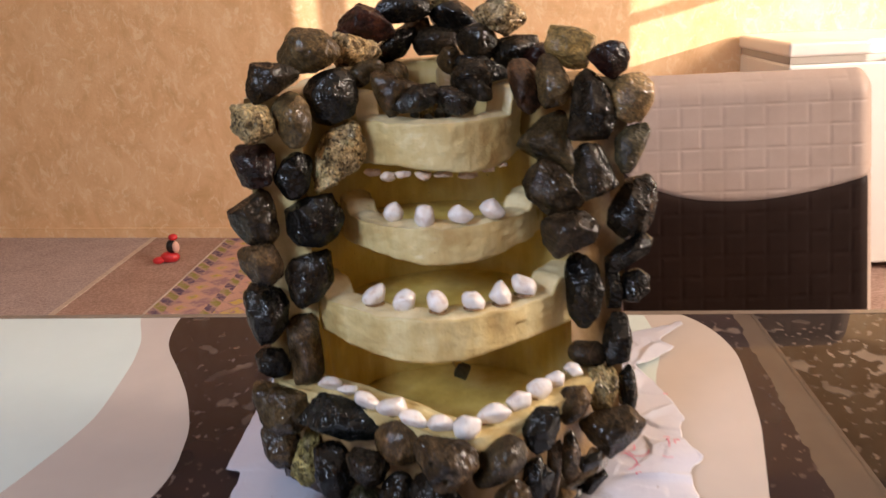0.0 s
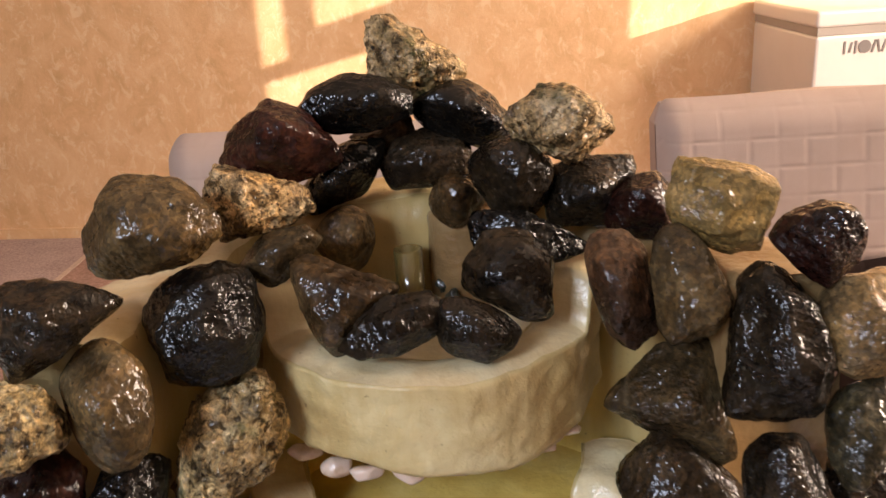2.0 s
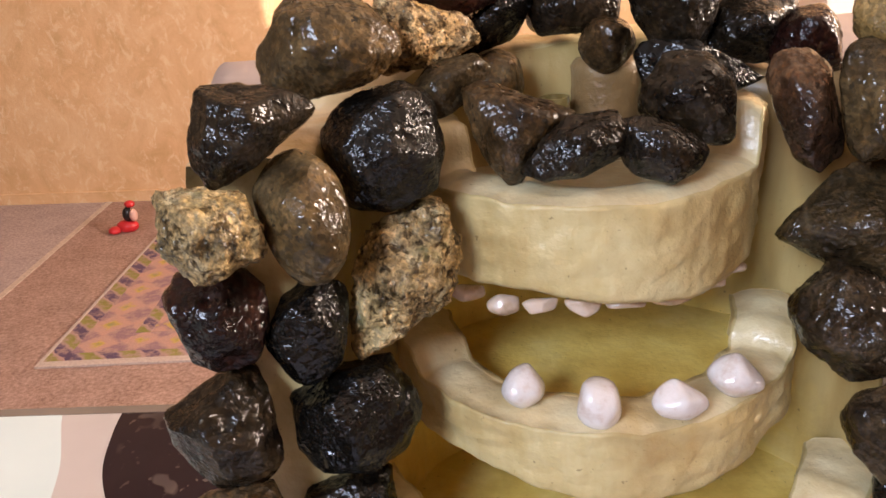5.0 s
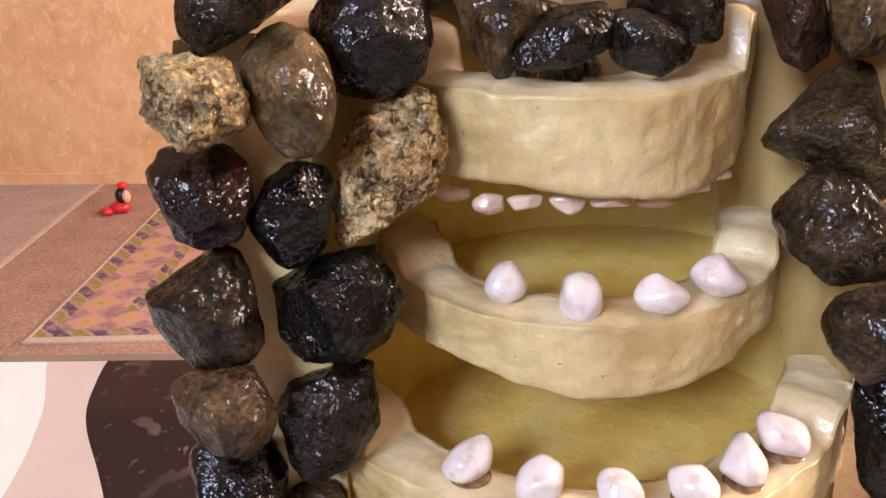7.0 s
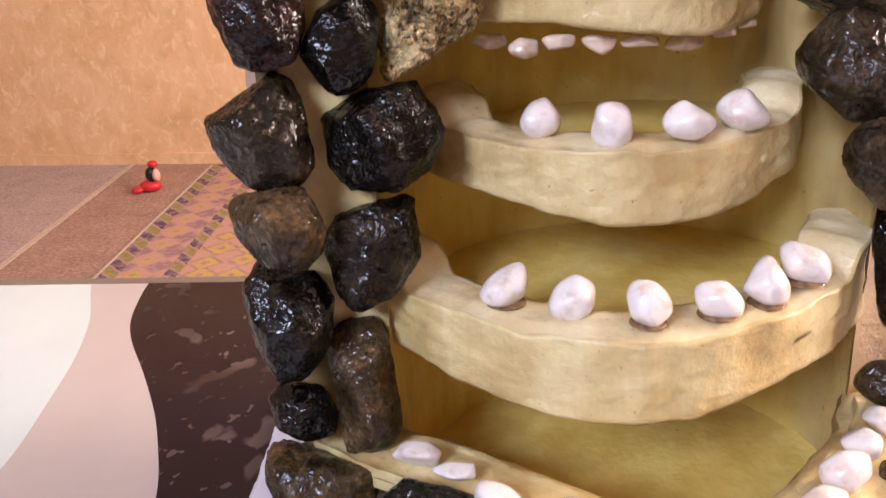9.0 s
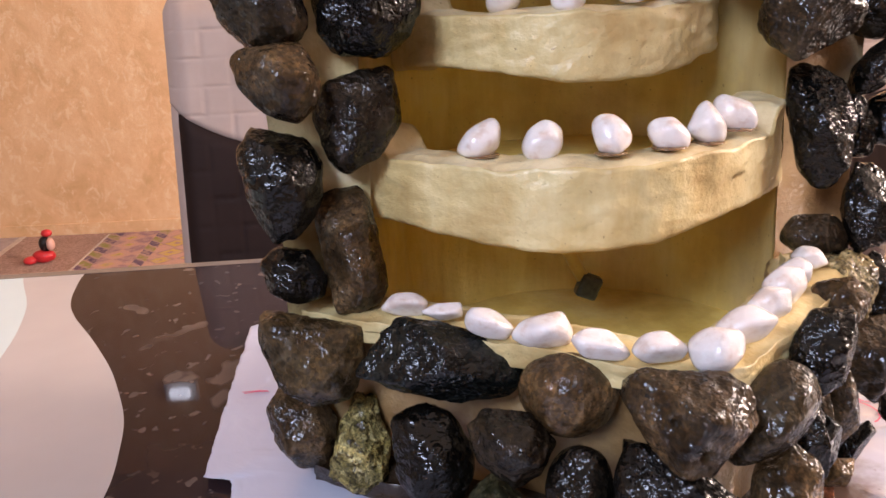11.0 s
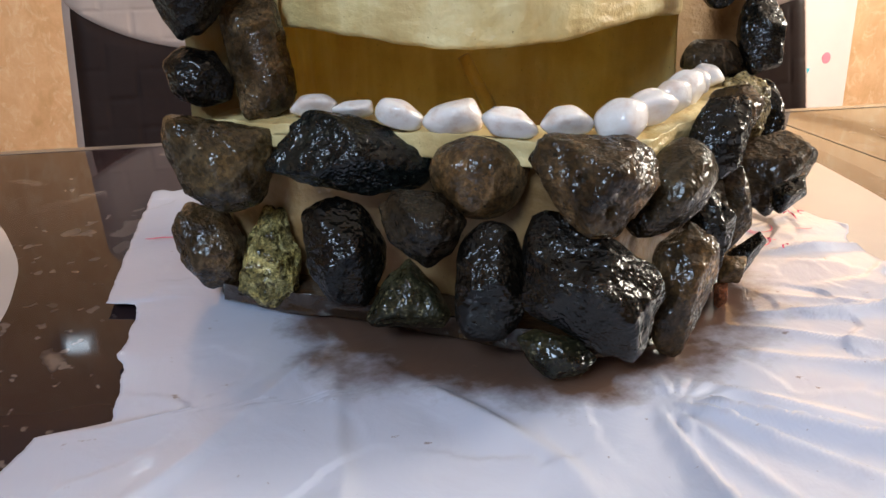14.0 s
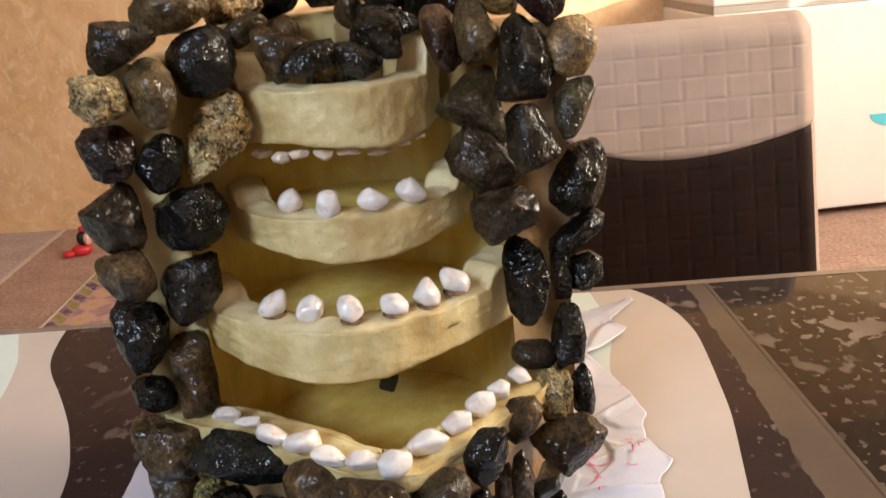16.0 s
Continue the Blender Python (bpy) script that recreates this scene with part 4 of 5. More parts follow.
def sheet():
    XL = [(0.22, -0.33), (0.40, -0.29), (0.50, -0.262), (0.555, -0.236), (0.580, -0.229), (0.585, -0.202), (0.634, -0.205), (0.645, -0.209), (0.683, -0.207), (0.703, -0.210), (0.707, -0.225), (0.80, -0.227), (0.92, -0.228), (1.1, -0.2)]
    XR = [(0.22, 0.23), (0.45, 0.200), (0.53, 0.196), (0.624, 0.201), (0.695, 0.205), (0.722, 0.222), (0.757, 0.210), (0.791, 0.219), (0.82, 0.216), (0.855, 0.210), (0.908, 0.191), (0.95, 0.236), (0.962, 0.243), (0.975, 0.230), (0.994, 0.237), (1.03, 0.268), (1.1, 0.272)]
    nx, ny = 260, 360
    verts, faces = [], []
    for j in range(ny):
        t = j / (ny - 1)
        for i in range(nx):
            s = i / (nx - 1)
            y_top = 0.917 + 0.125 * max(0.0, (s - 0.55) / 0.45) ** 1.2 + 0.006 * noise.noise(Vector((s * 40, 1.0, 0)))
            y = 0.24 + (y_top - 0.24) * t
            jag = 0.0018 * noise.noise(Vector((y * 60, 5.0, 0))) + 0.0006 * noise.noise(Vector((y * 230, 2.0, 0)))
            xl = float(np.interp(y, *zip(*XL))) + jag
            xr = float(np.interp(y, *zip(*XR))) + jag * 1.5 + (0.004 * noise.noise(Vector((y * 38, 8.0, 0))) - 0.007) * min(1.0, max(0.0, (y - 0.54) / 0.1))
            x = xl + (xr - xl) * s
            rim = min(1.0, min(s, 1 - s, t, 1 - t) * 14)
            z = sheet_height(x, y)
            verts.append((x, y, 0.7535 + (z - 0.7535) * (0.35 + 0.65 * rim)))
    for j in range(ny - 1):
        for i in range(nx - 1):
            a = j * nx + i
            faces.append((a, a + 1, a + nx + 1, a + nx))
    ob = mesh_ob("plastic_sheet", verts, faces, SHEET)
    mod = ob.modifiers.new("thickness", "SOLIDIFY")
    mod.thickness, mod.offset = 0.0003, 1
    return tagged(ob, "crumpled white plastic sheet with brown varnish stains on the table", "plastic sheet")


def ink_mark(x, y, r, a0, a1, squash=1.0, turn=0.0):
    """A felt-pen stroke: a bowed ribbon that follows the sheet."""
    n = max(3, int(abs(a1 - a0) / 12) + 2)
    verts, faces = [], []
    for k in range(n):
        a = radians(a0 + (a1 - a0) * k / (n - 1))
        for w in (-0.0005, 0.0005):
            px, py = (r + w) * math.cos(a), (r * squash + w) * math.sin(a)
            qx, qy = x + px * math.cos(turn) - py * math.sin(turn), y + px * math.sin(turn) + py * math.cos(turn)
            verts.append((qx, qy, sheet_height(qx, qy) + 0.0010))
    for k in range(n - 1):
        faces.append((2 * k, 2 * k + 1, 2 * k + 3, 2 * k + 2))
    mesh_ob("ink_mark", verts, faces, PEN, laid, False)["label"] = "pink felt-pen stroke"


laid = sheet()
for mark_at in ((0.139, 0.712, 0.015, -80, 70, 1.0, 0.2), (0.158, 0.731, 0.010, -170, -10, 0.9, 0.25), (0.149, 0.738, 0.007, -150, 10, 1.0, 0.3), (0.172, 0.740, 0.016, -30, 20, 1.0, 0.1),
                (0.153, 0.704, 0.002, 0, 200), (0.152, 0.688, 0.002, 30, 200), (0.188, 0.752, 0.003, 0, 150), (0.196, 0.741, 0.003, 40, 230), (0.203, 0.837, 0.002, 0, 200), (0.184, 0.722, 0.006, 200, 300)):
    ink_mark(*mark_at)
for dash_x, dash_y, dash_r in ((-0.212, 0.760, 0.04), (-0.209, 0.748, 0.05), (-0.206, 0.769, 0.03)):
    ink_mark(dash_x, dash_y, dash_r, 80, 98)

# ---- the stone fountain ----
fountain = thing("tabletop_fountain", (0, 0.70, 0.756), "handmade tabletop fountain of wet stones and cream plaster with three basins", "fountain")
INV = Matrix.Translation((0, -0.70, -0.756))


def own(ob, label="", parent=None):
    ob.parent = parent or fountain
    if not parent:
        ob.matrix_parent_inverse = INV
    if label:
        ob["label"] = label
    return ob


def sweep(name, path, thick, z_low, z_high, mats, parent=None, label="", rough=0.0016, slot_of=None, seed=1.0):
    """A wall along a plan line with rounded, hand-worked faces. z_low and z_high follow the run s from 0 to 1."""
    path = [Vector((x, y, 0)) for x, y in path]
    run = [0.0]
    for a, c in zip(path, path[1:]):
        run.append(run[-1] + (c - a).length)
    ring = []
    for k in range(19):
        ring.append((-0.5, k / 18))
    for k in range(1, 6):
        ring.append((-0.5 + k / 6, 1.0))
    for k in range(19):
        ring.append((0.5, 1 - k / 18))
    for k in range(1, 6):
        ring.append((0.5 - k / 6, 0.0))
    m = len(ring)
    verts, faces, slots = [], [], []
    for i, p in enumerate(path):
        a, c = path[max(0, i - 1)], path[min(len(path) - 1, i + 1)]
        tang = (c - a).normalized()
        nor = Vector((-tang.y, tang.x, 0))
        s = run[i] / run[-1]
        lo, hi = z_low(s), z_high(s)
        for du, dv in ring:
            round_off = 0.12 * (abs(du) * 2) ** 4 * (1 if dv > 0.99 else 0)
            q = p + nor * (du * thick * (1 - (0.10 if dv in (0.0, 1.0) else 0.0)))
            z = lo + (hi - lo) * dv - round_off * 0.02
            q = Vector((q.x, q.y, z))
            w = fractal(q, 38, seed, 3)
            w += 0.55 * fractal(Vector((q.x, q.y, q.z * 1.8)), 95, seed + 3, 2)
            q += nor * (w * rough) * (1 if du > 0 else -1)
            q.z += rough * (0.8 * fractal(q, 30, seed + 5, 2) + 0.5 * fractal(q, 80, seed + 6, 2)) * (1 if dv > 0.5 else -0.7)
            verts.append(q)
    for i in range(len(path) - 1):
        for k in range(m):
            a, c = i * m + k, i * m + (k + 1) % m
            faces.append((a, c, c + m, a + m))
            slots.append(slot_of(ring[k], ring[(k + 1) % m], run[i] / run[-1]) if slot_of else 0)
    faces.append(tuple(range(m)))
    faces.append(tuple(reversed(range((len(path) - 1) * m, len(path) * m))))
    slots += [2, len(mats) - 1] if isinstance(mats, list) else [0, 0]
    return own(mesh_ob(name, verts, faces, mats, smooth=True, slots=slots), label, parent)


CX, CY, A, B = -0.012, 0.712, 0.135, 0.140
shell_path = [(CX + A * math.cos(radians(d)), CY + B * math.sin(radians(d))) for d in np.linspace(11, 180.5, 150)]
# the left stretch of the top takes the cream with window light painted in
sweep("shell", shell_path, 0.046, lambda s: 0.757, lambda s: 1.097 + 0.014 * min(1.0, max(0.0, (0.30 - abs(s - 0.52)) / 0.12)), [OCHRE_WALL, CREAM_LIT, BUFF_SHADE, CREAM], None, "curved plaster back of the fountain, ochre inside",
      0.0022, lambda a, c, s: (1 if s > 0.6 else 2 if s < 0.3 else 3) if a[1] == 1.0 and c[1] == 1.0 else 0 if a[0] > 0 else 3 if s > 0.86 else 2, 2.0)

front_knots = [(-0.148, 0.722), (-0.126, 0.704), (-0.098, 0.690), (-0.045, 0.653), (-0.008, 0.625), (0.008, 0.620), (0.022, 0.630), (0.060, 0.664), (0.094, 0.702), (0.108, 0.735)]
front_path = []
for (ax, ay), (bx, by) in zip(front_knots, front_knots[1:]):
    front_path += [(ax + (bx - ax) * k / 9, ay + (by - ay) * k / 9) for k in range(9)]
front_path.append(front_knots[-1])
rim_path = [(x + 0.03 * (x + 0.01), y - 0.014) for x, y in front_path]
# wall sides carry painted-in shade, only the top stays cream
base = sweep("base", front_path, 0.026, lambda s: 0.760, lambda s: 0.846, [BUFF_SHADE, CREAM, BUFF_SHADE], None, "plaster base wall with a pointed front",
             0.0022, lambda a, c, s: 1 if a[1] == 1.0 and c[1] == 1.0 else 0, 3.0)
sweep("rim", rim_path, 0.030, lambda s: 0.839, lambda s: 0.852, CREAM, base, "cream plaster rim", 0.002, None, 6.0)
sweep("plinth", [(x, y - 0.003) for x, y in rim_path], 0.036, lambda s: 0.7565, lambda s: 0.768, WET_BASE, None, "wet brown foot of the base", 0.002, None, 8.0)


def floor_plate(name, outline, z, thick, mat, parent, label=""):
    bm = bmesh.new()
    top = [bm.verts.new((x, y, z)) for x, y in outline]
    low = [bm.verts.new((x, y, z - thick)) for x, y in outline]
    bm.faces.new(top)
    bm.faces.new(list(reversed(low)))
    for i in range(len(top)):
        k = (i + 1) % len(top)
        bm.faces.new([top[i], low[i], low[k], top[k]])
    return own(part(name, bm, mat, None, label), label, parent)


back_arc = [(CX + 0.118 * math.cos(radians(d)), CY + 0.120 * math.sin(radians(d))) for d in np.linspace(0, 180, 40)]
floor_plate("pool_floor", front_path + back_arc, 0.800, 0.03, OCHRE, base, "ochre varnished pool floor")


def basin(cx, a, cy, b, z0, z1, thick, ear, label, seed, deep=0.018, prow=1.0):
    """A bowed trough that grows out of the back; prow above 1 draws its front to a blunt point."""
    def bow(d, ra, rb):
        c, s = math.cos(radians(d)), math.sin(radians(d))
        return cx + ra * math.copysign(abs(c) ** prow, c), cy - rb * s ** prow

    arc = [bow(d, a, b) for d in np.linspace(177, 3, 150)]

    def high(s):
        e = min(s, 1 - s)
        return z1 + ear * (1 - min(1, max(0, (e - 0.11) / 0.045)) ** 2)

    def low(s):
        return z0 + 0.004 * math.sin(s * math.pi * 3 + seed)

    # top faces take the paler cream that has window light in its colour
    ob = sweep("basin", arc, thick, low, high, [CREAM, CREAM_LIT, CREAM], None, label, 0.0019, lambda p, q, s: 1 if p[1] == 1.0 and q[1] == 1.0 else 0, seed)
    inner = [bow(d, a - 0.006, b - 0.006) for d in np.linspace(178, 2, 40)]
    side = math.degrees(math.acos(min(0.9, (a - 0.004) / 0.116)))
    rear = [(CX + 0.116 * math.cos(radians(d)), CY + 0.120 * math.sin(radians(d))) for d in np.linspace(side, 180 - side, 30)]
    # the deep upper basin gets the same light-painted cream on its floor
    floor_plate("basin_floor", inner + rear, z0 + deep, 0.014, OCHRE if deep < 0.02 else CREAM_LIT, ob, "plaster basin floor")
    return ob


b1 = basin(-0.020, 0.066, 0.80, 0.069, 1.0285, 1.070, 0.024, 0.020, "small upper cream plaster basin", 11.0, 0.028, 1.05)
b2 = basin(-0.0174, 0.0795, 0.789, 0.082, 0.957, 0.9875, 0.026, 0.010, "middle cream plaster basin", 12.0, 0.018, 1.1)
b3 = basin(-0.0178, 0.108, 0.757, 0.088, 0.886, 0.9235, 0.028, 0.012, "wide lower cream plaster basin", 13.0, 0.018, 1.25)


sweep("pillar", [(-0.003 + 0.012 * math.cos(radians(d)), 0.828 - 0.012 * math.sin(radians(d))) for d in np.linspace(175, 5, 24)], 0.010, lambda s: 1.03, lambda s: 1.103, TAN_POST, None,
      "rounded buff plaster pillar behind the tube", 0.001, None, 15.0)

# stones
_bm = bmesh.new()
bmesh.ops.create_icosphere(_bm, subdivisions=5, radius=1.0)
BALL_V = np.array([v.co[:] for v in _bm.verts])
BALL_F = [[v.index for v in f.verts] for f in _bm.faces]
_bm.free()
_bm = bmesh.new()
bmesh.ops.create_icosphere(_bm, subdivisions=4, radius=1.0)
SMALL_V = np.array([v.co[:] for v in _bm.verts])
SMALL_F = [[v.index for v in f.verts] for f in _bm.faces]
_bm.free()


def chiselled(verts, deep, seed, sharp, facets, grow, swell, chips, crag):
    """A ball cut by flat facets (degrees round its face, millimetres from its middle), then weathered:
    broad swells, chipped hollows and fine crags."""
    rng = np.random.RandomState(seed * 17 + 3)
    planes = []
    for deg, mm in facets:
        a = math.radians(deg)
        for side, lean in ((-1, rng.uniform(0.25, 0.75)), (1, rng.uniform(0.1, 0.5))):
            planes.append((math.cos(a) * math.cos(lean), side * math.sin(lean), math.sin(a) * math.cos(lean), mm * 0.001 * math.cos(lean)))
    spin = rng.uniform(0, math.tau)
    for k in range(3):
        g, a = rng.uniform(0.25, 0.70), spin + k * math.tau / 3 + rng.uniform(-0.5, 0.5)
        planes.append((math.sin(g) * math.cos(a), -math.cos(g), math.sin(g) * math.sin(a), deep * rng.uniform(0.38, 0.50)))
    planes.append((0, 1, 0, deep * 0.5))
    planes = np.array(planes)
    reach = max(mm for _, mm in facets) * 0.001
    way = verts * np.array((1.0, max(0.6, deep / 2 / reach), 1.0))
    way /= np.linalg.norm(way, axis=1)[:, None]
    near = np.clip(way @ planes[:, :3].T, 0, None) / planes[:, 3]
    p = way * ((near ** sharp).sum(1) ** (-1.0 / sharp))[:, None]
    rim = np.abs(way[:, 1]) < 0.15
    p *= grow * float(np.mean(1.0 / near.max(1)[rim] / np.linalg.norm(p[rim], axis=1)))
    shift = Vector((seed * 3.1, seed * 1.7, seed * 0.9))
    push = np.empty(len(p))
    for i, q in enumerate(p):
        v = Vector(q)
        push[i] = swell * noise.noise(v * 75 + shift)
        if chips:
            push[i] += (chips * 0.55 * (noise.voronoi(v * 105 + shift)[0][0] - 0.5) + chips * 0.3 * (noise.voronoi(v * 235 + shift)[0][0] - 0.5)
                        + crag * noise.fractal(v * 330 + shift, 0.8, 2.1, 3))
    return p * (1 + push)[:, None]


def stone(at, deep, turn, kind, seed, sharp, facets, dents=()):
    mat, label = STONE[kind]
    rocky = kind.startswith("granite") or kind == "yellow"
    wear = (0.07, 0.30, 0.08) if rocky else (0.045, 0.15, 0.022) if sharp > 13 else (0.05, 0.04, 0.014)
    crown = at[2] > 1.105 and at[1] > 0.785
    p = chiselled(BALL_V, deep * (1.2 if crown else 1.0), seed, sharp, facets, 1.11 if crown else 1.065, *wear)
    reach = max(mm for _, mm in facets) * 0.001
    for dx, dz in dents:
        d2 = ((p[:, 0] / reach - dx) ** 2 + (p[:, 2] / reach - dz) ** 2) / 0.0081
        p[:, 1] += np.where(p[:, 1] < 0, 0.006 * np.clip(1 - d2, 0, None), 0)
    ob = mesh_ob("stone", p, BALL_F, mat)
    ob.matrix_world = pose(*at, *turn)
    ob.parent = fountain
    ob.matrix_parent_inverse = INV
    ob["label"] = label
    return ob


def pebble(holder, at, deep, turn, seed, facets):
    p = chiselled(SMALL_V, deep, seed + 200, 9, facets, 1.10 if holder == base else 1.04, 0.05, 0, 0)
    ob = mesh_ob("pebble", p, SMALL_F, PEBBLE_TAN if holder == b1 else PEBBLE)
    ob.matrix_world = pose(*at, *turn)
    ob.parent = holder
    ob["label"] = "pinkish varnished pebble" if holder == b1 else "smooth white pebble"
    if holder == b3:
        # varnish that pooled round the foot of the pebble
        wide, low = float(np.ptp(p[:, 0])), float((np.array(ob.matrix_world.to_3x3()) @ p.T)[2].min())
        pool = mesh_ob("varnish_ring", SMALL_V * np.array((wide * 0.42, wide * 0.40, 0.0011)), SMALL_F, VARNISH)
        pool.matrix_world = pose(at[0], at[1], at[2] + low + 0.0022)
        pool.parent = holder
        pool["label"] = "brown varnish pooled round a pebble"
    return ob


stone((-0.1559, 0.6849, 1.0797), 0.027, (-22, 4, 1), "granitec", 1, 24, ((-173, 15.0), (-132, 14.8), (-80, 15.3), (-54, 15.2), (-7, 17.0), (40, 15.4), (84, 13.4), (101, 15.3)))
stone((-0.1262, 0.6970, 1.0792), 0.028, (-22, 4, 1), "olive", 2, 12, ((-162, 13.9), (-142, 15.6), (-78, 22.3), (-25, 17.8), (6, 14.4), (27, 15.1), (66, 19.4), (103, 21.6), (155, 18.2)))
stone((-0.0976, 0.7239, 1.0432), 0.035, (-22, 4, 1), "granitec", 3, 24, ((-176, 19.8), (-63, 20.8), (-56, 18.4), (-48, 17.4), (-12, 19.2), (17, 22.8), (53, 27.9), (117, 21.9), (132, 19.6), (173, 16.8)))
stone((-0.1614, 0.6972, 1.0430), 0.032, (-23, 3, 3), "red", 4, 34, ((-158, 15.2), (-108, 18.2), (-76, 18.5), (-20, 17.2), (7, 16.7), (45, 17.9), (94, 16.5), (152, 19.8)))
stone((-0.1321, 0.7056, 1.0314), 0.027, (-23, 3, 3), "black", 5, 24, ((-158, 16.4), (-138, 16.3), (-90, 19.6), (-45, 15.5), (-7, 13.3), (20, 16.1), (79, 18.9), (125, 15.7), (157, 13.9)))
stone((-0.1642, 0.6923, 0.9987), 0.037, (-23, 3, 3), "dark", 6, 34, ((-161, 19.7), (-133, 18.4), (-86, 20.4), (-35, 22.0), (9, 17.3), (23, 17.8), (66, 22.9), (126, 18.3)))
stone((-0.1189, 0.7075, 0.9920), 0.039, (-23, 3, 3), "black", 7, 34, ((-173, 23.0), (-136, 23.5), (-92, 21.3), (-58, 21.3), (-21, 22.1), (23, 23.9), (38, 23.8), (100, 19.7), (129, 21.7)))
stone((-0.1591, 0.6765, 0.9655), 0.030, (-23, 3, 3), "brown", 8, 34, ((-167, 17.0), (-138, 14.4), (-102, 15.9), (-46, 18.1), (-6, 17.1), (28, 15.9), (96, 14.7), (121, 18.0)))
stone((-0.1267, 0.7035, 0.9430), 0.035, (-23, 3, 3), "dark", 9, 34, ((-165, 19.1), (-157, 19.6), (-116, 26.4), (-57, 19.6), (-32, 17.6), (4, 19.2), (81, 24.6), (108, 19.0), (160, 20.2)))
stone((-0.1645, 0.6926, 0.9169), 0.034, (-23, 3, 3), "black", 10, 34, ((-166, 16.0), (-150, 17.6), (-68, 25.3), (-35, 20.6), (-7, 18.2), (35, 20.2), (79, 21.5), (153, 23.1)))
stone((-0.1351, 0.6959, 0.8803), 0.030, (-23, 3, 3), "brown", 11, 24, ((-169, 13.5), (-82, 29.5), (-35, 24.4), (9, 14.0), (32, 19.9), (95, 29.4), (141, 26.0)))
stone((-0.1630, 0.6887, 0.8714), 0.025, (-23, 3, 3), "black", 12, 24, ((-166, 13.1), (-112, 12.3), (-69, 14.2), (-8, 15.1), (31, 12.4), (81, 12.6), (135, 15.3)))
stone((-0.1568, 0.6762, 0.8341), 0.039, (-20, 3, -9), "olive", 13, 24, ((-155, 20.5), (-117, 20.3), (-76, 23.0), (-22, 24.1), (4, 23.6), (83, 17.6), (174, 26.2)))
stone((-0.1686, 0.6995, 0.7850), 0.033, (-20, 3, -9), "brown", 14, 24, ((-160, 15.6), (-133, 16.0), (-82, 20.7), (-9, 17.4), (31, 15.8), (76, 18.2), (146, 20.2)))
stone((-0.1378, 0.6793, 0.7811), 0.025, (-20, 3, -9), "yellow", 15, 24, ((-119, 19.7), (-72, 20.5), (-5, 13.9), (21, 13.3), (81, 25.0), (158, 13.3), (175, 13.2)))
stone((-0.1203, 0.7435, 1.1278), 0.034, (-21, 4, 1), "olive", 16, 24, ((-161, 25.2), (-96, 19.6), (-71, 16.6), (-49, 19.8), (25, 24.5), (48, 21.5), (82, 19.1), (101, 20.5), (151, 19.4)))
stone((-0.0888, 0.7776, 1.1252), 0.027, (-21, 4, 1), "granitep", 17, 24, ((-174, 18.6), (-139, 17.9), (-79, 12.9), (-58, 15.2), (29, 21.1), (77, 11.7), (138, 20.3)))
stone((-0.1441, 0.7004, 1.1100), 0.030, (-22, 4, 1), "dark", 18, 34, ((-179, 15.8), (-142, 19.5), (-62, 13.5), (-46, 12.0), (62, 17.6), (86, 14.1), (100, 14.5), (157, 16.6)))
stone((-0.0999, 0.7310, 1.0921), 0.040, (-22, 4, 1), "black", 19, 24, ((-154, 20.8), (-100, 22.7), (-64, 21.6), (-7, 21.1), (17, 21.2), (67, 23.7), (114, 20.4), (146, 22.4)))
stone((-0.0764, 0.7622, 1.1070), 0.022, (-21, 4, 1), "drab", 20, 24, ((-140, 14.7), (-111, 13.1), (-58, 9.8), (-36, 9.5), (50, 16.0), (104, 9.4), (141, 10.2)))
stone((-0.0562, 0.8055, 1.0978), 0.025, (-21, 4, 1), "drab", 21, 11, ((-153, 13.8), (-121, 12.8), (-67, 14.4), (-21, 12.6), (13, 12.6), (66, 14.3), (120, 13.0), (151, 12.6)))
stone((-0.0513, 0.7495, 1.0915), 0.035, (-21, 4, 1), "brown", 22, 24, ((-171, 16.8), (-157, 15.2), (-134, 15.8), (-46, 16.1), (-45, 16.0), (-22, 18.8), (70, 13.7), (74, 13.5), (107, 19.7)))
stone((-0.0284, 0.7328, 1.0869), 0.023, (-21, 4, 1), "dark", 23, 24, ((-113, 16.8), (-81, 10.7), (-60, 10.4), (-11, 16.6), (45, 18.2), (97, 11.6), (129, 10.8), (148, 12.9)))
stone((0.0015, 0.7327, 1.0843), 0.022, (-21, 4, 1), "dark", 24, 24, ((-172, 13.9), (-135, 12.2), (-104, 11.1), (-61, 13.0), (-20, 16.4), (50, 11.4), (74, 10.0), (101, 12.9)))
stone((-0.0049, 0.8155, 1.1105), 0.022, (-21, 4, 1), "brown", 25, 11, ((-158, 11.5), (-120, 11.7), (-60, 11.2), (-30, 11.1), (23, 11.8), (67, 11.5), (106, 11.6), (155, 11.2)))
stone((0.0169, 0.7511, 1.0989), 0.031, (-21, 4, 1), "dark", 26, 24, ((-174, 18.5), (-117, 13.7), (-72, 19.7), (0, 15.7), (51, 16.1), (94, 16.8), (143, 17.5)))
stone((0.0219, 0.7735, 1.1047), 0.020, (-21, 4, 1), "black", 27, 50, ((-161, 19.6), (-99, 10.8), (-74, 12.1), (-58, 17.4), (66, 10.9), (90, 11.3), (139, 20.9)))
stone((-0.0246, 0.8474, 1.1705), 0.033, (-21, 4, 1), "granite", 28, 24, ((-178, 18.2), (-167, 17.6), (-111, 15.2), (-65, 17.8), (-20, 24.4), (57, 12.4), (111, 21.8)))
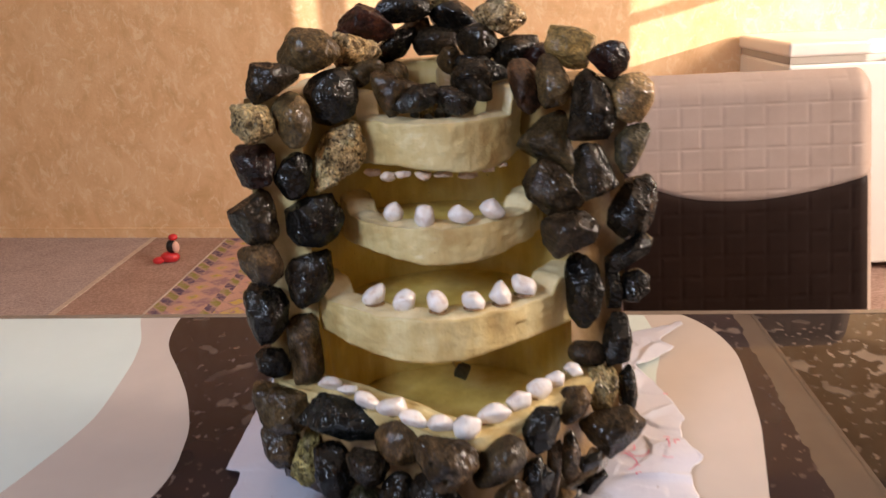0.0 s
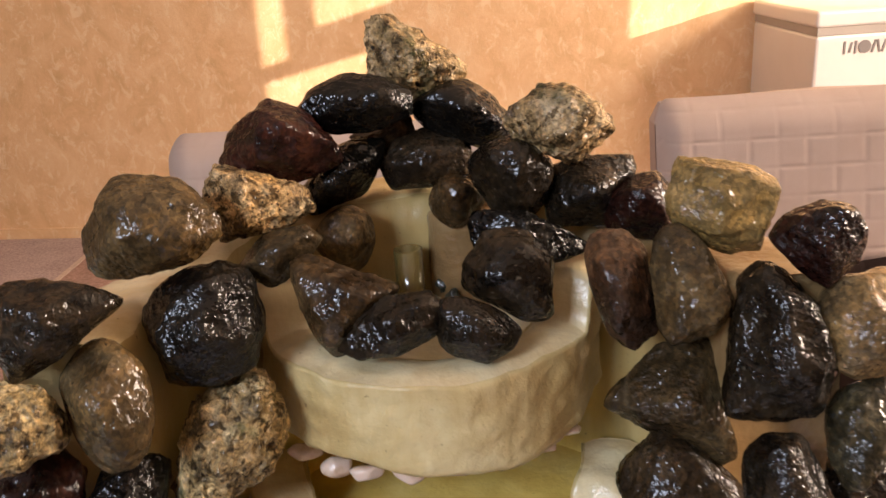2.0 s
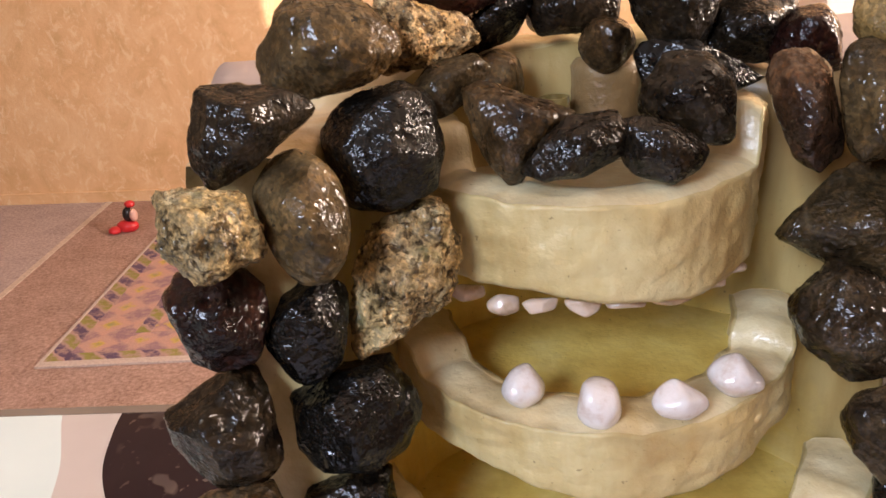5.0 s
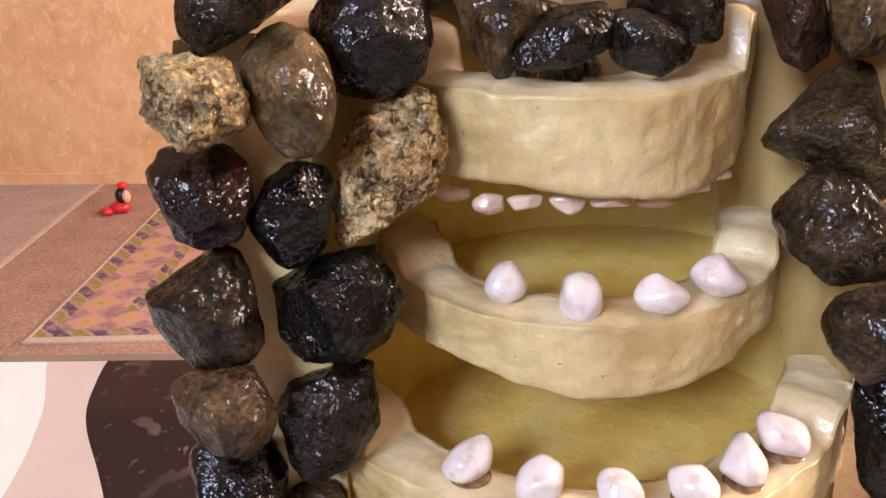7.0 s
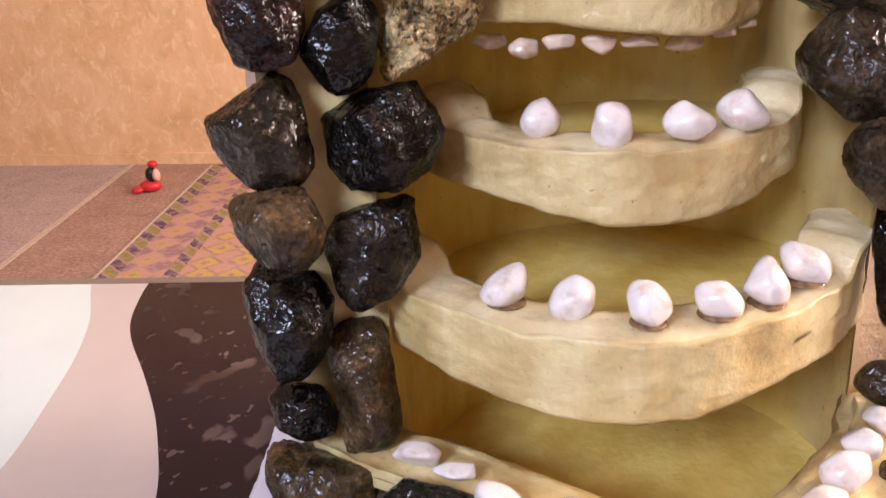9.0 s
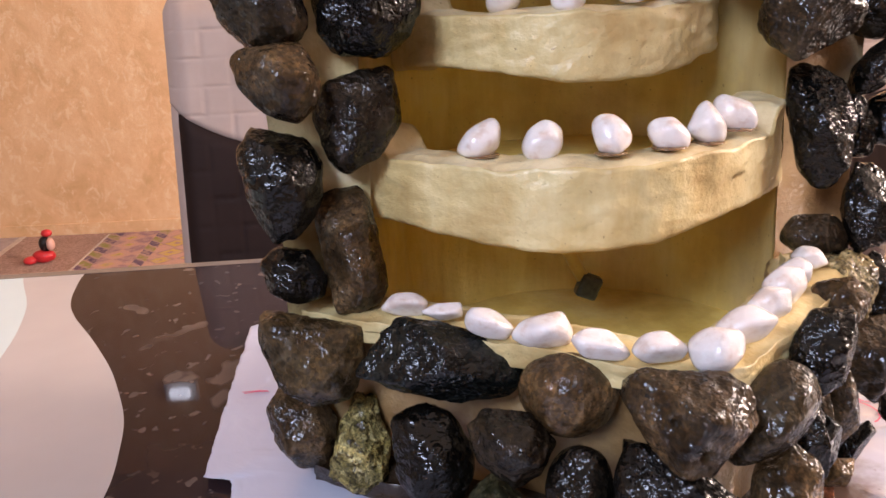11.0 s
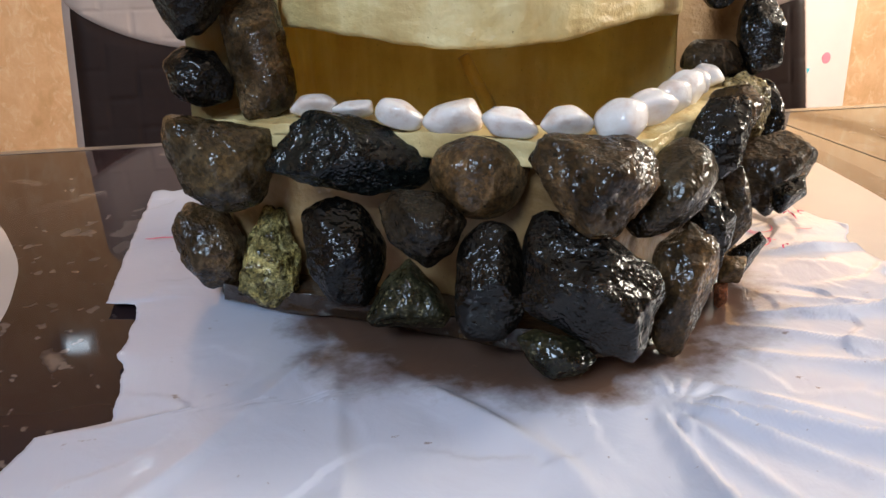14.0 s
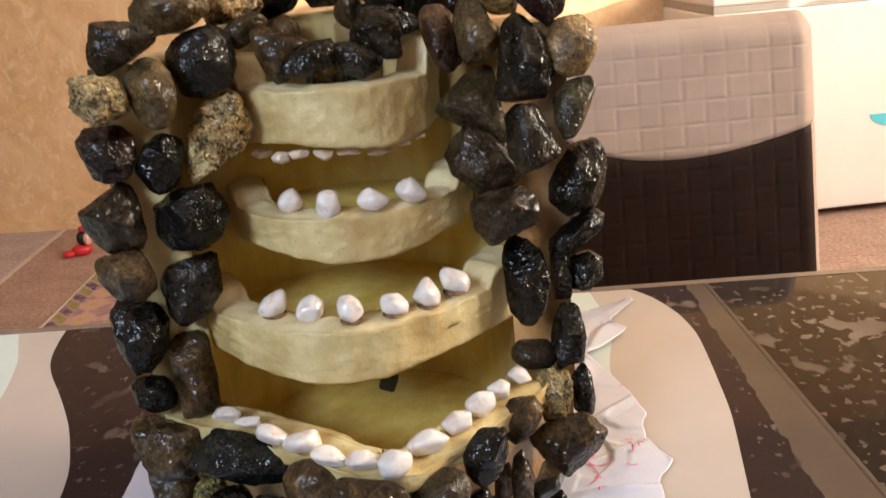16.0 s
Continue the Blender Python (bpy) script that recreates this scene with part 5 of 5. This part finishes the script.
stone((-0.0473, 0.8161, 1.1565), 0.022, (-21, 4, 1), "black", 29, 24, ((-136, 20.5), (-97, 12.8), (-84, 11.5), (-66, 13.5), (5, 23.7), (65, 14.9), (87, 12.4), (114, 13.9), (150, 19.4)))
stone((0.0001, 0.8298, 1.1466), 0.026, (-21, 4, 1), "black", 30, 24, ((-139, 16.1), (-113, 12.2), (-99, 12.5), (-68, 16.9), (0, 20.8), (39, 14.8), (57, 13.6), (97, 15.0), (122, 15.9)))
stone((-0.0800, 0.7986, 1.1432), 0.032, (-21, 4, 1), "red", 31, 34, ((-146, 23.2), (-109, 18.2), (-80, 14.8), (-55, 18.5), (9, 24.4), (48, 17.8), (72, 17.5), (130, 17.5), (158, 20.2)))
stone((-0.0555, 0.8158, 1.1247), 0.030, (-21, 4, 1), "black", 32, 24, ((-167, 18.5), (-99, 18.6), (-65, 11.0), (-31, 11.6), (-6, 15.4), (79, 17.8), (109, 12.8), (141, 10.3)))
stone((-0.0186, 0.8259, 1.1273), 0.023, (-21, 4, 1), "brownd", 33, 24, ((-162, 20.3), (-139, 19.2), (-88, 12.5), (-73, 12.7), (-7, 19.6), (40, 18.1), (90, 13.4), (110, 13.2), (150, 17.5)))
stone((0.0203, 0.7961, 1.1253), 0.028, (-21, 4, 1), "dark", 34, 24, ((-164, 16.0), (-143, 14.3), (-90, 16.2), (-45, 17.0), (-17, 15.9), (31, 16.6), (63, 14.9), (102, 15.5), (144, 17.8)))
stone((0.0525, 0.7992, 1.1167), 0.025, (-21, 4, 1), "dark", 35, 34, ((-163, 18.7), (-90, 14.6), (-27, 14.4), (22, 21.9), (90, 14.1), (106, 13.3), (165, 17.1)))
stone((0.0416, 0.7975, 1.1472), 0.029, (-21, 4, 1), "granite", 36, 24, ((-164, 19.7), (-111, 13.3), (-60, 16.3), (-47, 17.1), (19, 18.5), (51, 14.7), (73, 14.7), (118, 15.8), (146, 17.4)))
stone((0.0749, 0.7908, 1.1095), 0.024, (-21, 4, 1), "red", 37, 34, ((-141, 15.5), (-94, 12.3), (-77, 13.2), (5, 13.1), (41, 14.4), (98, 13.8), (135, 12.9), (174, 14.4)))
stone((0.0977, 0.7549, 1.1220), 0.031, (-21, 4, 1), "yellowst", 38, 40, ((-171, 19.7), (-135, 17.6), (-106, 17.0), (-83, 18.3), (-22, 19.1), (-4, 19.5), (60, 17.9), (86, 15.7), (163, 20.4)))
stone((0.1280, 0.7342, 1.1131), 0.027, (-20, 3, 2), "red", 39, 24, ((-141, 13.1), (-120, 13.7), (-49, 14.1), (-13, 14.9), (26, 14.6), (80, 14.0), (112, 13.4), (144, 15.5)))
stone((0.1453, 0.7279, 1.0822), 0.031, (-20, 3, 2), "tan", 40, 24, ((-168, 16.9), (-126, 19.8), (-81, 18.9), (-30, 16.2), (0, 17.4), (52, 19.1), (100, 18.2), (153, 17.0)))
stone((0.0595, 0.7458, 1.0926), 0.025, (-21, 4, 1), "brownr", 41, 24, ((-168, 11.5), (-159, 11.1), (-119, 18.4), (-48, 21.5), (8, 11.5), (16, 11.4), (53, 17.0), (96, 21.7), (150, 19.6)))
stone((0.0823, 0.7383, 1.0952), 0.027, (-21, 4, 1), "olive", 42, 24, ((-173, 12.4), (-138, 18.5), (-77, 19.6), (-34, 18.1), (27, 13.0), (57, 17.7), (110, 23.5), (166, 15.4)))
stone((0.1119, 0.7235, 1.0749), 0.034, (-21, 4, 1), "dark", 43, 24, ((-103, 25.8), (-79, 24.9), (-24, 22.3), (19, 17.7), (45, 21.3), (61, 25.1), (128, 28.4), (175, 15.9)))
stone((0.0828, 0.7426, 1.0449), 0.040, (-19, 2, 4), "olive", 44, 34, ((-124, 18.4), (-117, 17.4), (-77, 28.7), (9, 18.1), (16, 18.8), (79, 25.8), (110, 22.3), (130, 21.5), (141, 22.5)))
stone((0.1435, 0.7181, 1.0437), 0.024, (-20, 3, 2), "grey", 45, 24, ((-180, 12.6), (-151, 16.4), (-81, 20.5), (-31, 11.1), (-21, 10.3), (15, 17.2), (104, 16.0), (139, 13.3)))
stone((0.0813, 0.7300, 1.0084), 0.040, (-19, 2, 4), "brownd", 46, 34, ((-161, 22.6), (-128, 19.9), (-87, 21.6), (-34, 26.7), (11, 23.1), (43, 18.5), (69, 21.9), (130, 24.6), (153, 24.2)))
stone((0.1118, 0.7008, 1.0277), 0.030, (-19, 2, 4), "dark", 47, 24, ((-180, 14.8), (-152, 16.4), (-72, 19.4), (-53, 19.9), (22, 14.7), (28, 14.5), (85, 21.7), (129, 21.6)))
stone((0.1500, 0.7383, 0.9877), 0.035, (-21, 5, -3), "dark", 48, 24, ((-171, 22.0), (-126, 24.9), (-77, 24.0), (-24, 18.6), (-2, 18.1), (38, 25.2), (105, 23.9), (153, 17.5), (158, 17.8)))
stone((0.0919, 0.7012, 0.9776), 0.036, (-21, 5, -3), "brownd", 49, 24, ((-158, 20.6), (-129, 21.9), (-61, 15.7), (-14, 21.7), (51, 21.3), (103, 16.2), (105, 16.1), (151, 21.5)))
stone((0.1433, 0.7181, 0.9532), 0.032, (-21, 5, -3), "black", 50, 24, ((-173, 19.1), (-80, 15.0), (-52, 8.9), (-12, 16.4), (70, 20.2), (123, 9.6), (138, 10.3)))
stone((0.1050, 0.7104, 0.9237), 0.029, (-21, 5, -3), "black", 51, 24, ((-171, 13.6), (-141, 21.5), (-43, 24.3), (-9, 16.8), (20, 16.6), (58, 23.6), (112, 30.6), (171, 18.6)))
stone((0.1508, 0.7226, 0.9223), 0.020, (-21, 5, -3), "black", 52, 24, ((-175, 10.2), (-90, 13.9), (-45, 11.4), (3, 11.5), (62, 13.1), (117, 12.9)))
stone((0.1341, 0.7088, 0.8787), 0.022, (-21, 5, -3), "black", 53, 24, ((-162, 13.7), (-72, 20.6), (-6, 12.7), (14, 12.0), (75, 22.9), (156, 14.3), (176, 11.7)))
stone((0.1440, 0.7084, 0.8326), 0.018, (-21, 5, -3), "black", 54, 24, ((-175, 7.9), (-103, 15.9), (-10, 10.1), (11, 7.5), (31, 10.9), (150, 11.9)))
stone((0.1092, 0.7126, 0.8637), 0.020, (-21, 5, -3), "brownd", 55, 12, ((-171, 16.2), (-119, 12.3), (-84, 10.7), (-9, 15.6), (41, 13.8), (93, 10.7), (143, 14.7)))
stone((0.1199, 0.6929, 0.8408), 0.022, (-21, 5, -3), "granitey", 56, 24, ((-180, 12.2), (-159, 12.9), (-82, 18.3), (-21, 12.6), (9, 13.0), (79, 17.4), (113, 16.7)))
stone((0.0910, 0.6579, 0.8440), 0.028, (-21, 5, -3), "brown", 57, 24, ((-157, 14.4), (-127, 16.2), (-54, 12.7), (-22, 12.0), (38, 16.8), (100, 13.5), (144, 12.7)))
stone((0.0646, 0.6166, 0.8449), 0.025, (-21, 5, -3), "black", 58, 24, ((-164, 15.0), (-126, 17.1), (-58, 15.5), (-15, 12.2), (11, 14.3), (98, 16.4), (148, 13.0), (174, 13.9)))
stone((0.1274, 0.6774, 0.8097), 0.040, (-21, 5, -3), "brownd", 59, 24, ((-153, 23.2), (-129, 20.1), (-47, 17.8), (-19, 21.9), (53, 23.0), (107, 17.0), (130, 20.1)))
stone((0.0885, 0.6398, 0.8034), 0.018, (-21, 5, -3), "brown", 60, 24, ((-169, 7.9), (-104, 21.4), (-18, 10.3), (3, 8.2), (26, 10.3), (135, 17.5), (175, 8.1)))
stone((0.1020, 0.6178, 0.8150), 0.018, (-21, 5, -3), "black", 61, 24, ((-135, 9.6), (-55, 5.3), (6, 8.7), (111, 5.6), (175, 7.8)))
stone((-0.0975, 0.6447, 0.8402), 0.031, (-20, 3, -9), "blackg", 62, 40, ((-110, 18.3), (-101, 15.8), (-84, 16.9), (-32, 32.9), (36, 28.0), (68, 16.8), (84, 17.1), (127, 26.2), (152, 29.2)))
stone((-0.0459, 0.6160, 0.8348), 0.031, (-20, 3, -9), "brown", 63, 12, ((-166, 19.7), (-135, 17.9), (-95, 17.6), (-58, 18.4), (-16, 18.5), (41, 19.9), (84, 16.4), (109, 17.1), (150, 20.2)))
stone((-0.0080, 0.5778, 0.8409), 0.036, (-20, 3, -9), "brown", 64, 40, ((-145, 17.8), (-137, 18.0), (-74, 21.8), (-41, 19.3), (23, 23.1), (62, 20.2), (89, 16.5), (146, 25.3)), [(-0.31, -0.02), (0.12, -0.49)])
stone((0.0319, 0.5945, 0.8297), 0.036, (-21, 5, -3), "olive", 65, 12, ((-147, 23.7), (-79, 18.0), (-55, 14.3), (-24, 16.1), (23, 21.7), (76, 21.4), (129, 14.5), (163, 15.9)))
stone((-0.1045, 0.6302, 0.8010), 0.032, (-20, 3, -9), "black", 66, 24, ((-172, 16.3), (-141, 17.5), (-101, 22.9), (-27, 19.2), (6, 17.5), (36, 17.7), (87, 21.9), (131, 23.4)))
stone((-0.0721, 0.6072, 0.8179), 0.028, (-20, 3, -9), "dark", 67, 40, ((-165, 14.9), (-125, 13.4), (-61, 16.0), (-24, 15.4), (43, 14.4), (92, 13.8), (135, 17.3)))
stone((-0.0782, 0.6163, 0.7799), 0.025, (-20, 3, -9), "darkg", 68, 40, ((-135, 18.0), (-90, 10.8), (-37, 18.2), (31, 13.1), (47, 12.9), (128, 13.9), (152, 13.1)))
stone((-0.0482, 0.5882, 0.7971), 0.024, (-20, 3, -9), "black", 69, 12, ((-178, 13.9), (-148, 18.5), (-88, 23.1), (-38, 19.1), (0, 13.7), (20, 15.9), (79, 23.6), (135, 20.0), (173, 14.0)))
stone((-0.0123, 0.5692, 0.8002), 0.040, (-20, 3, -9), "black", 70, 34, ((-178, 24.8), (-120, 19.9), (-112, 21.3), (-23, 28.3), (-17, 27.6), (24, 25.1), (58, 19.2), (82, 25.5), (159, 29.7)))
stone((-0.0257, 0.5689, 0.7716), 0.018, (-20, 3, -9), "darkg", 71, 24, ((-151, 10.6), (-123, 9.2), (-75, 9.8), (-39, 13.2), (45, 10.4), (78, 7.8), (117, 12.4)))
stone((0.0377, 0.5898, 0.7861), 0.026, (-20, 3, -9), "brown", 72, 24, ((-150, 21.2), (-103, 29.4), (-26, 12.7), (-21, 12.0), (6, 17.1), (63, 25.1), (132, 18.6), (178, 12.6)))
stone((0.0641, 0.6127, 0.8024), 0.018, (-20, 3, -9), "black", 73, 24, ((-164, 9.1), (-130, 9.6), (-51, 10.1), (-9, 8.1), (52, 10.6), (125, 9.0)))
stone((0.0805, 0.6313, 0.7605), 0.018, (-20, 3, -9), "redb", 74, 24, ((-180, 3.0), (-53, 5.1), (-3, 3.0), (119, 5.4)))
stone((-0.0368, 0.8321, 1.1401), 0.018, (-21, 4, 1), "brownd", 75, 24, ((-113, 9.0), (-87, 6.8), (-51, 8.1), (16, 12.0), (94, 7.5), (114, 6.1), (127, 7.6)))
stone((0.1325, 0.7230, 0.9187), 0.018, (-21, 5, -3), "black", 76, 24, ((-177, 7.5), (-169, 7.5), (-81, 15.3), (-7, 8.8), (25, 8.5), (108, 16.0)))
stone((0.0749, 0.6346, 0.7975), 0.018, (-21, 5, -3), "brownd", 77, 24, ((-177, 5.8), (-77, 22.3), (-8, 6.3), (6, 7.0), (131, 15.7)))
stone((0.0846, 0.6306, 0.7739), 0.018, (-21, 5, -3), "brown", 78, 24, ((-90, 6.6), (-16, 5.7), (87, 6.3), (172, 5.7)))
stone((0.0586, 0.6107, 0.8042), 0.018, (-21, 5, -3), "black", 79, 24, ((-150, 10.2), (-70, 16.0), (-4, 8.4), (25, 10.5), (118, 13.9), (179, 9.2)))
stone((0.1100, 0.6603, 0.7689), 0.018, (-21, 5, -3), "black", 80, 24, ((-104, 11.2), (-38, 5.2), (34, 12.6), (122, 5.9), (171, 7.9)))

pebble(base, (-0.1106, 0.6747, 0.8574), 0.0165, (-20, 3, -9), 1, ((-108, 5.9), (-87, 4.9), (-19, 9.1), (61, 6.8), (95, 5.3), (141, 7.7)))
pebble(base, (-0.0934, 0.6620, 0.8577), 0.0145, (-20, 3, -9), 2, ((-110, 4.5), (-77, 4.0), (12, 7.7), (94, 3.6), (121, 4.9)))
pebble(base, (-0.0758, 0.6437, 0.8574), 0.0161, (-20, 3, -9), 3, ((-166, 9.2), (-113, 5.9), (-95, 5.9), (-33, 10.2), (51, 6.2), (83, 6.2), (141, 9.6)))
pebble(base, (-0.0531, 0.6312, 0.8572), 0.0201, (-20, 3, -9), 4, ((-121, 9.4), (-86, 6.3), (-29, 11.4), (28, 10.5), (105, 6.5), (144, 10.2)))
pebble(base, (-0.0339, 0.6113, 0.8578), 0.0181, (-20, 3, -9), 5, ((-142, 8.0), (-95, 5.3), (-49, 10.2), (45, 6.7), (85, 6.1), (124, 8.4)))
pebble(base, (-0.0125, 0.6018, 0.8590), 0.0165, (-20, 3, -9), 6, ((-124, 7.7), (-83, 5.4), (-27, 9.6), (54, 6.9), (98, 6.2), (146, 8.0)))
pebble(base, (0.0082, 0.5940, 0.8598), 0.0155, (-21, 5, -3), 7, ((-165, 9.7), (-95, 8.4), (-45, 8.3), (6, 9.9), (81, 8.2), (135, 8.5)))
pebble(base, (0.0279, 0.6144, 0.8597), 0.0203, (-21, 5, -3), 8, ((-149, 12.0), (-77, 6.7), (-39, 9.1), (63, 9.2), (108, 7.7), (137, 8.2)))
pebble(base, (0.0480, 0.6341, 0.8602), 0.0147, (-21, 5, -3), 9, ((-135, 8.5), (-63, 6.6), (0, 8.8), (87, 7.1), (137, 7.2)))
pebble(base, (0.0647, 0.6545, 0.8598), 0.0155, (-21, 5, -3), 10, ((-163, 9.7), (-103, 8.5), (-41, 8.0), (16, 9.6), (90, 8.2), (132, 8.0)))
pebble(base, (0.0791, 0.6728, 0.8590), 0.0120, (-21, 5, -3), 11, ((-139, 6.4), (-73, 6.2), (-5, 6.5), (65, 6.9), (124, 5.7)))
pebble(base, (0.0951, 0.6906, 0.8593), 0.0129, (-21, 5, -3), 12, ((-126, 5.1), (-67, 5.8), (33, 5.8), (84, 5.3), (139, 6.6)))
pebble(b3, (-0.0701, 0.6898, 0.9306), 0.0179, (-23, 3, 3), 13, ((-156, 11.5), (-99, 9.0), (-57, 7.8), (-6, 8.8), (41, 11.7), (114, 7.3), (144, 7.8)))
pebble(b3, (-0.0435, 0.6764, 0.9303), 0.0172, (-23, 3, 3), 14, ((-158, 9.9), (-109, 9.7), (-52, 8.3), (-6, 8.5), (58, 9.9), (122, 8.4), (157, 8.3)))
pebble(b3, (-0.0155, 0.6639, 0.9341), 0.0160, (-23, 3, 3), 15, ((-167, 7.7), (-117, 8.3), (-48, 9.0), (13, 8.1), (45, 7.8), (90, 9.0), (149, 9.3)))
pebble(b3, (0.0129, 0.6705, 0.9311), 0.0142, (-23, 3, 3), 16, ((-165, 8.7), (-120, 7.5), (-81, 7.6), (-13, 9.7), (42, 7.5), (94, 7.6), (149, 9.5)))
pebble(b3, (0.0353, 0.6816, 0.9325), 0.0171, (-23, 3, 3), 17, ((-127, 8.1), (-83, 9.0), (-8, 8.8), (33, 7.2), (112, 10.4), (151, 7.8)))
pebble(b3, (0.0548, 0.6958, 0.9344), 0.0177, (-23, 3, 3), 18, ((-162, 9.1), (-105, 7.5), (-28, 11.0), (22, 9.6), (71, 7.2), (139, 11.5)))
pebble(b2, (-0.0532, 0.7179, 0.9943), 0.0159, (-22, 4, 1), 19, ((-156, 8.6), (-115, 8.0), (-62, 7.6), (-11, 8.4), (39, 7.5), (112, 8.0), (152, 7.4)))
pebble(b2, (-0.0257, 0.7025, 0.9946), 0.0154, (-22, 4, 1), 20, ((-139, 9.1), (-93, 9.2), (-39, 9.2), (10, 7.7), (68, 9.5), (112, 9.6), (170, 7.7)))
pebble(b2, (0.0040, 0.7007, 0.9955), 0.0143, (-22, 4, 1), 21, ((-142, 9.0), (-98, 6.8), (-57, 8.2), (22, 10.2), (61, 6.7), (117, 8.3), (157, 9.4)))
pebble(b2, (0.0300, 0.7168, 0.9949), 0.0163, (-22, 4, 1), 22, ((-150, 9.0), (-117, 8.0), (-75, 8.1), (-16, 11.6), (41, 7.4), (104, 8.9), (142, 9.6)))
pebble(b1, (-0.0733, 0.7471, 1.0232), 0.0066, (-23, 3, 3), 23, ((-118, 4.4), (-79, 3.5), (14, 7.1), (87, 3.2), (130, 5.5)))
pebble(b1, (-0.0587, 0.7388, 1.0207), 0.0082, (-23, 3, 3), 24, ((-162, 6.5), (-108, 4.4), (-72, 4.4), (0, 6.1), (82, 4.1), (127, 5.0)))
pebble(b1, (-0.0444, 0.7291, 1.0245), 0.0059, (-23, 3, 3), 25, ((-140, 5.5), (-81, 3.0), (-13, 6.6), (90, 2.8), (115, 4.3)))
pebble(b1, (-0.0273, 0.7303, 1.0227), 0.0084, (-23, 3, 3), 26, ((-152, 6.1), (-118, 4.3), (-66, 4.9), (-19, 6.2), (81, 3.7), (113, 4.9)))
pebble(b1, (-0.0103, 0.7307, 1.0229), 0.0046, (-23, 3, 3), 27, ((-141, 7.0), (-88, 2.4), (0, 8.3), (90, 2.5), (108, 3.7)))
pebble(b1, (0.0101, 0.7398, 1.0203), 0.0077, (-23, 3, 3), 28, ((-171, 9.2), (-99, 4.5), (-70, 4.4), (0, 8.6), (90, 4.0), (132, 6.0)))
pebble(b1, (0.0273, 0.7450, 1.0231), 0.0060, (-23, 3, 3), 29, ((-142, 5.4), (-83, 2.7), (0, 5.3), (83, 3.3), (121, 3.3)))
pebble(b1, (0.0397, 0.7540, 1.0245), 0.0048, (-23, 3, 3), 30, ((-163, 4.3), (-81, 2.0), (-14, 3.9), (74, 2.7), (124, 2.3)))

# fittings
pipe_bm = bmesh.new()
ringv = []
for z, r in ((1.048, 0.0068), (1.0885, 0.0068), (1.0885, 0.0052), (1.049, 0.0052)):
    ringv.append([pipe_bm.verts.new((-0.029 + r * math.cos(k * math.tau / 24), 0.812 + r * math.sin(k * math.tau / 24), z)) for k in range(24)])
for r0, r1 in zip(ringv, ringv[1:]):
    for k in range(24):
        j = (k + 1) % 24
        pipe_bm.faces.new([r0[k], r0[j], r1[j], r1[k]])
own(part("water_tube", pipe_bm, AMBER, None, "", True), "amber water tube")
for dx, dy, dz, wide, sd in ((0.012, -0.010, 0, 11, 1), (0.020, -0.004, 0.001, 9, 2), (-0.011, -0.004, 0, 10, 3), (0.015, 0.004, 0.005, 7, 4), (0.003, -0.013, -0.002, 8, 5)):
    q = chiselled(BALL_V, wide * 0.0008, 300 + sd, 12, [(k * 60 + 9 * sd, wide * (0.42 + 0.08 * ((k * sd) % 3))) for k in range(6)], 1.0, 0.10, 0.5, 0.16)
    o = mesh_ob("fitting", q + np.array((-0.029 + dx, 0.812 + dy, 1.062 + dz)), BALL_F, SOOT)
    own(o, "dark mossy fitting by the tube")
own(part("drip_stick", rod((-0.022, 0.757, 0.866), (-0.006, 0.755, 0.834), 0.0035, 0.004), OCHRE, None, "", True), "stained drip stick")
own(part("drip_tip", box((0.013, 0.009, 0.014), (-0.003, 0.754, 0.829), 0.002, Matrix.Rotation(0.4, 4, "Y")), SOOT, None), "black drip tip")
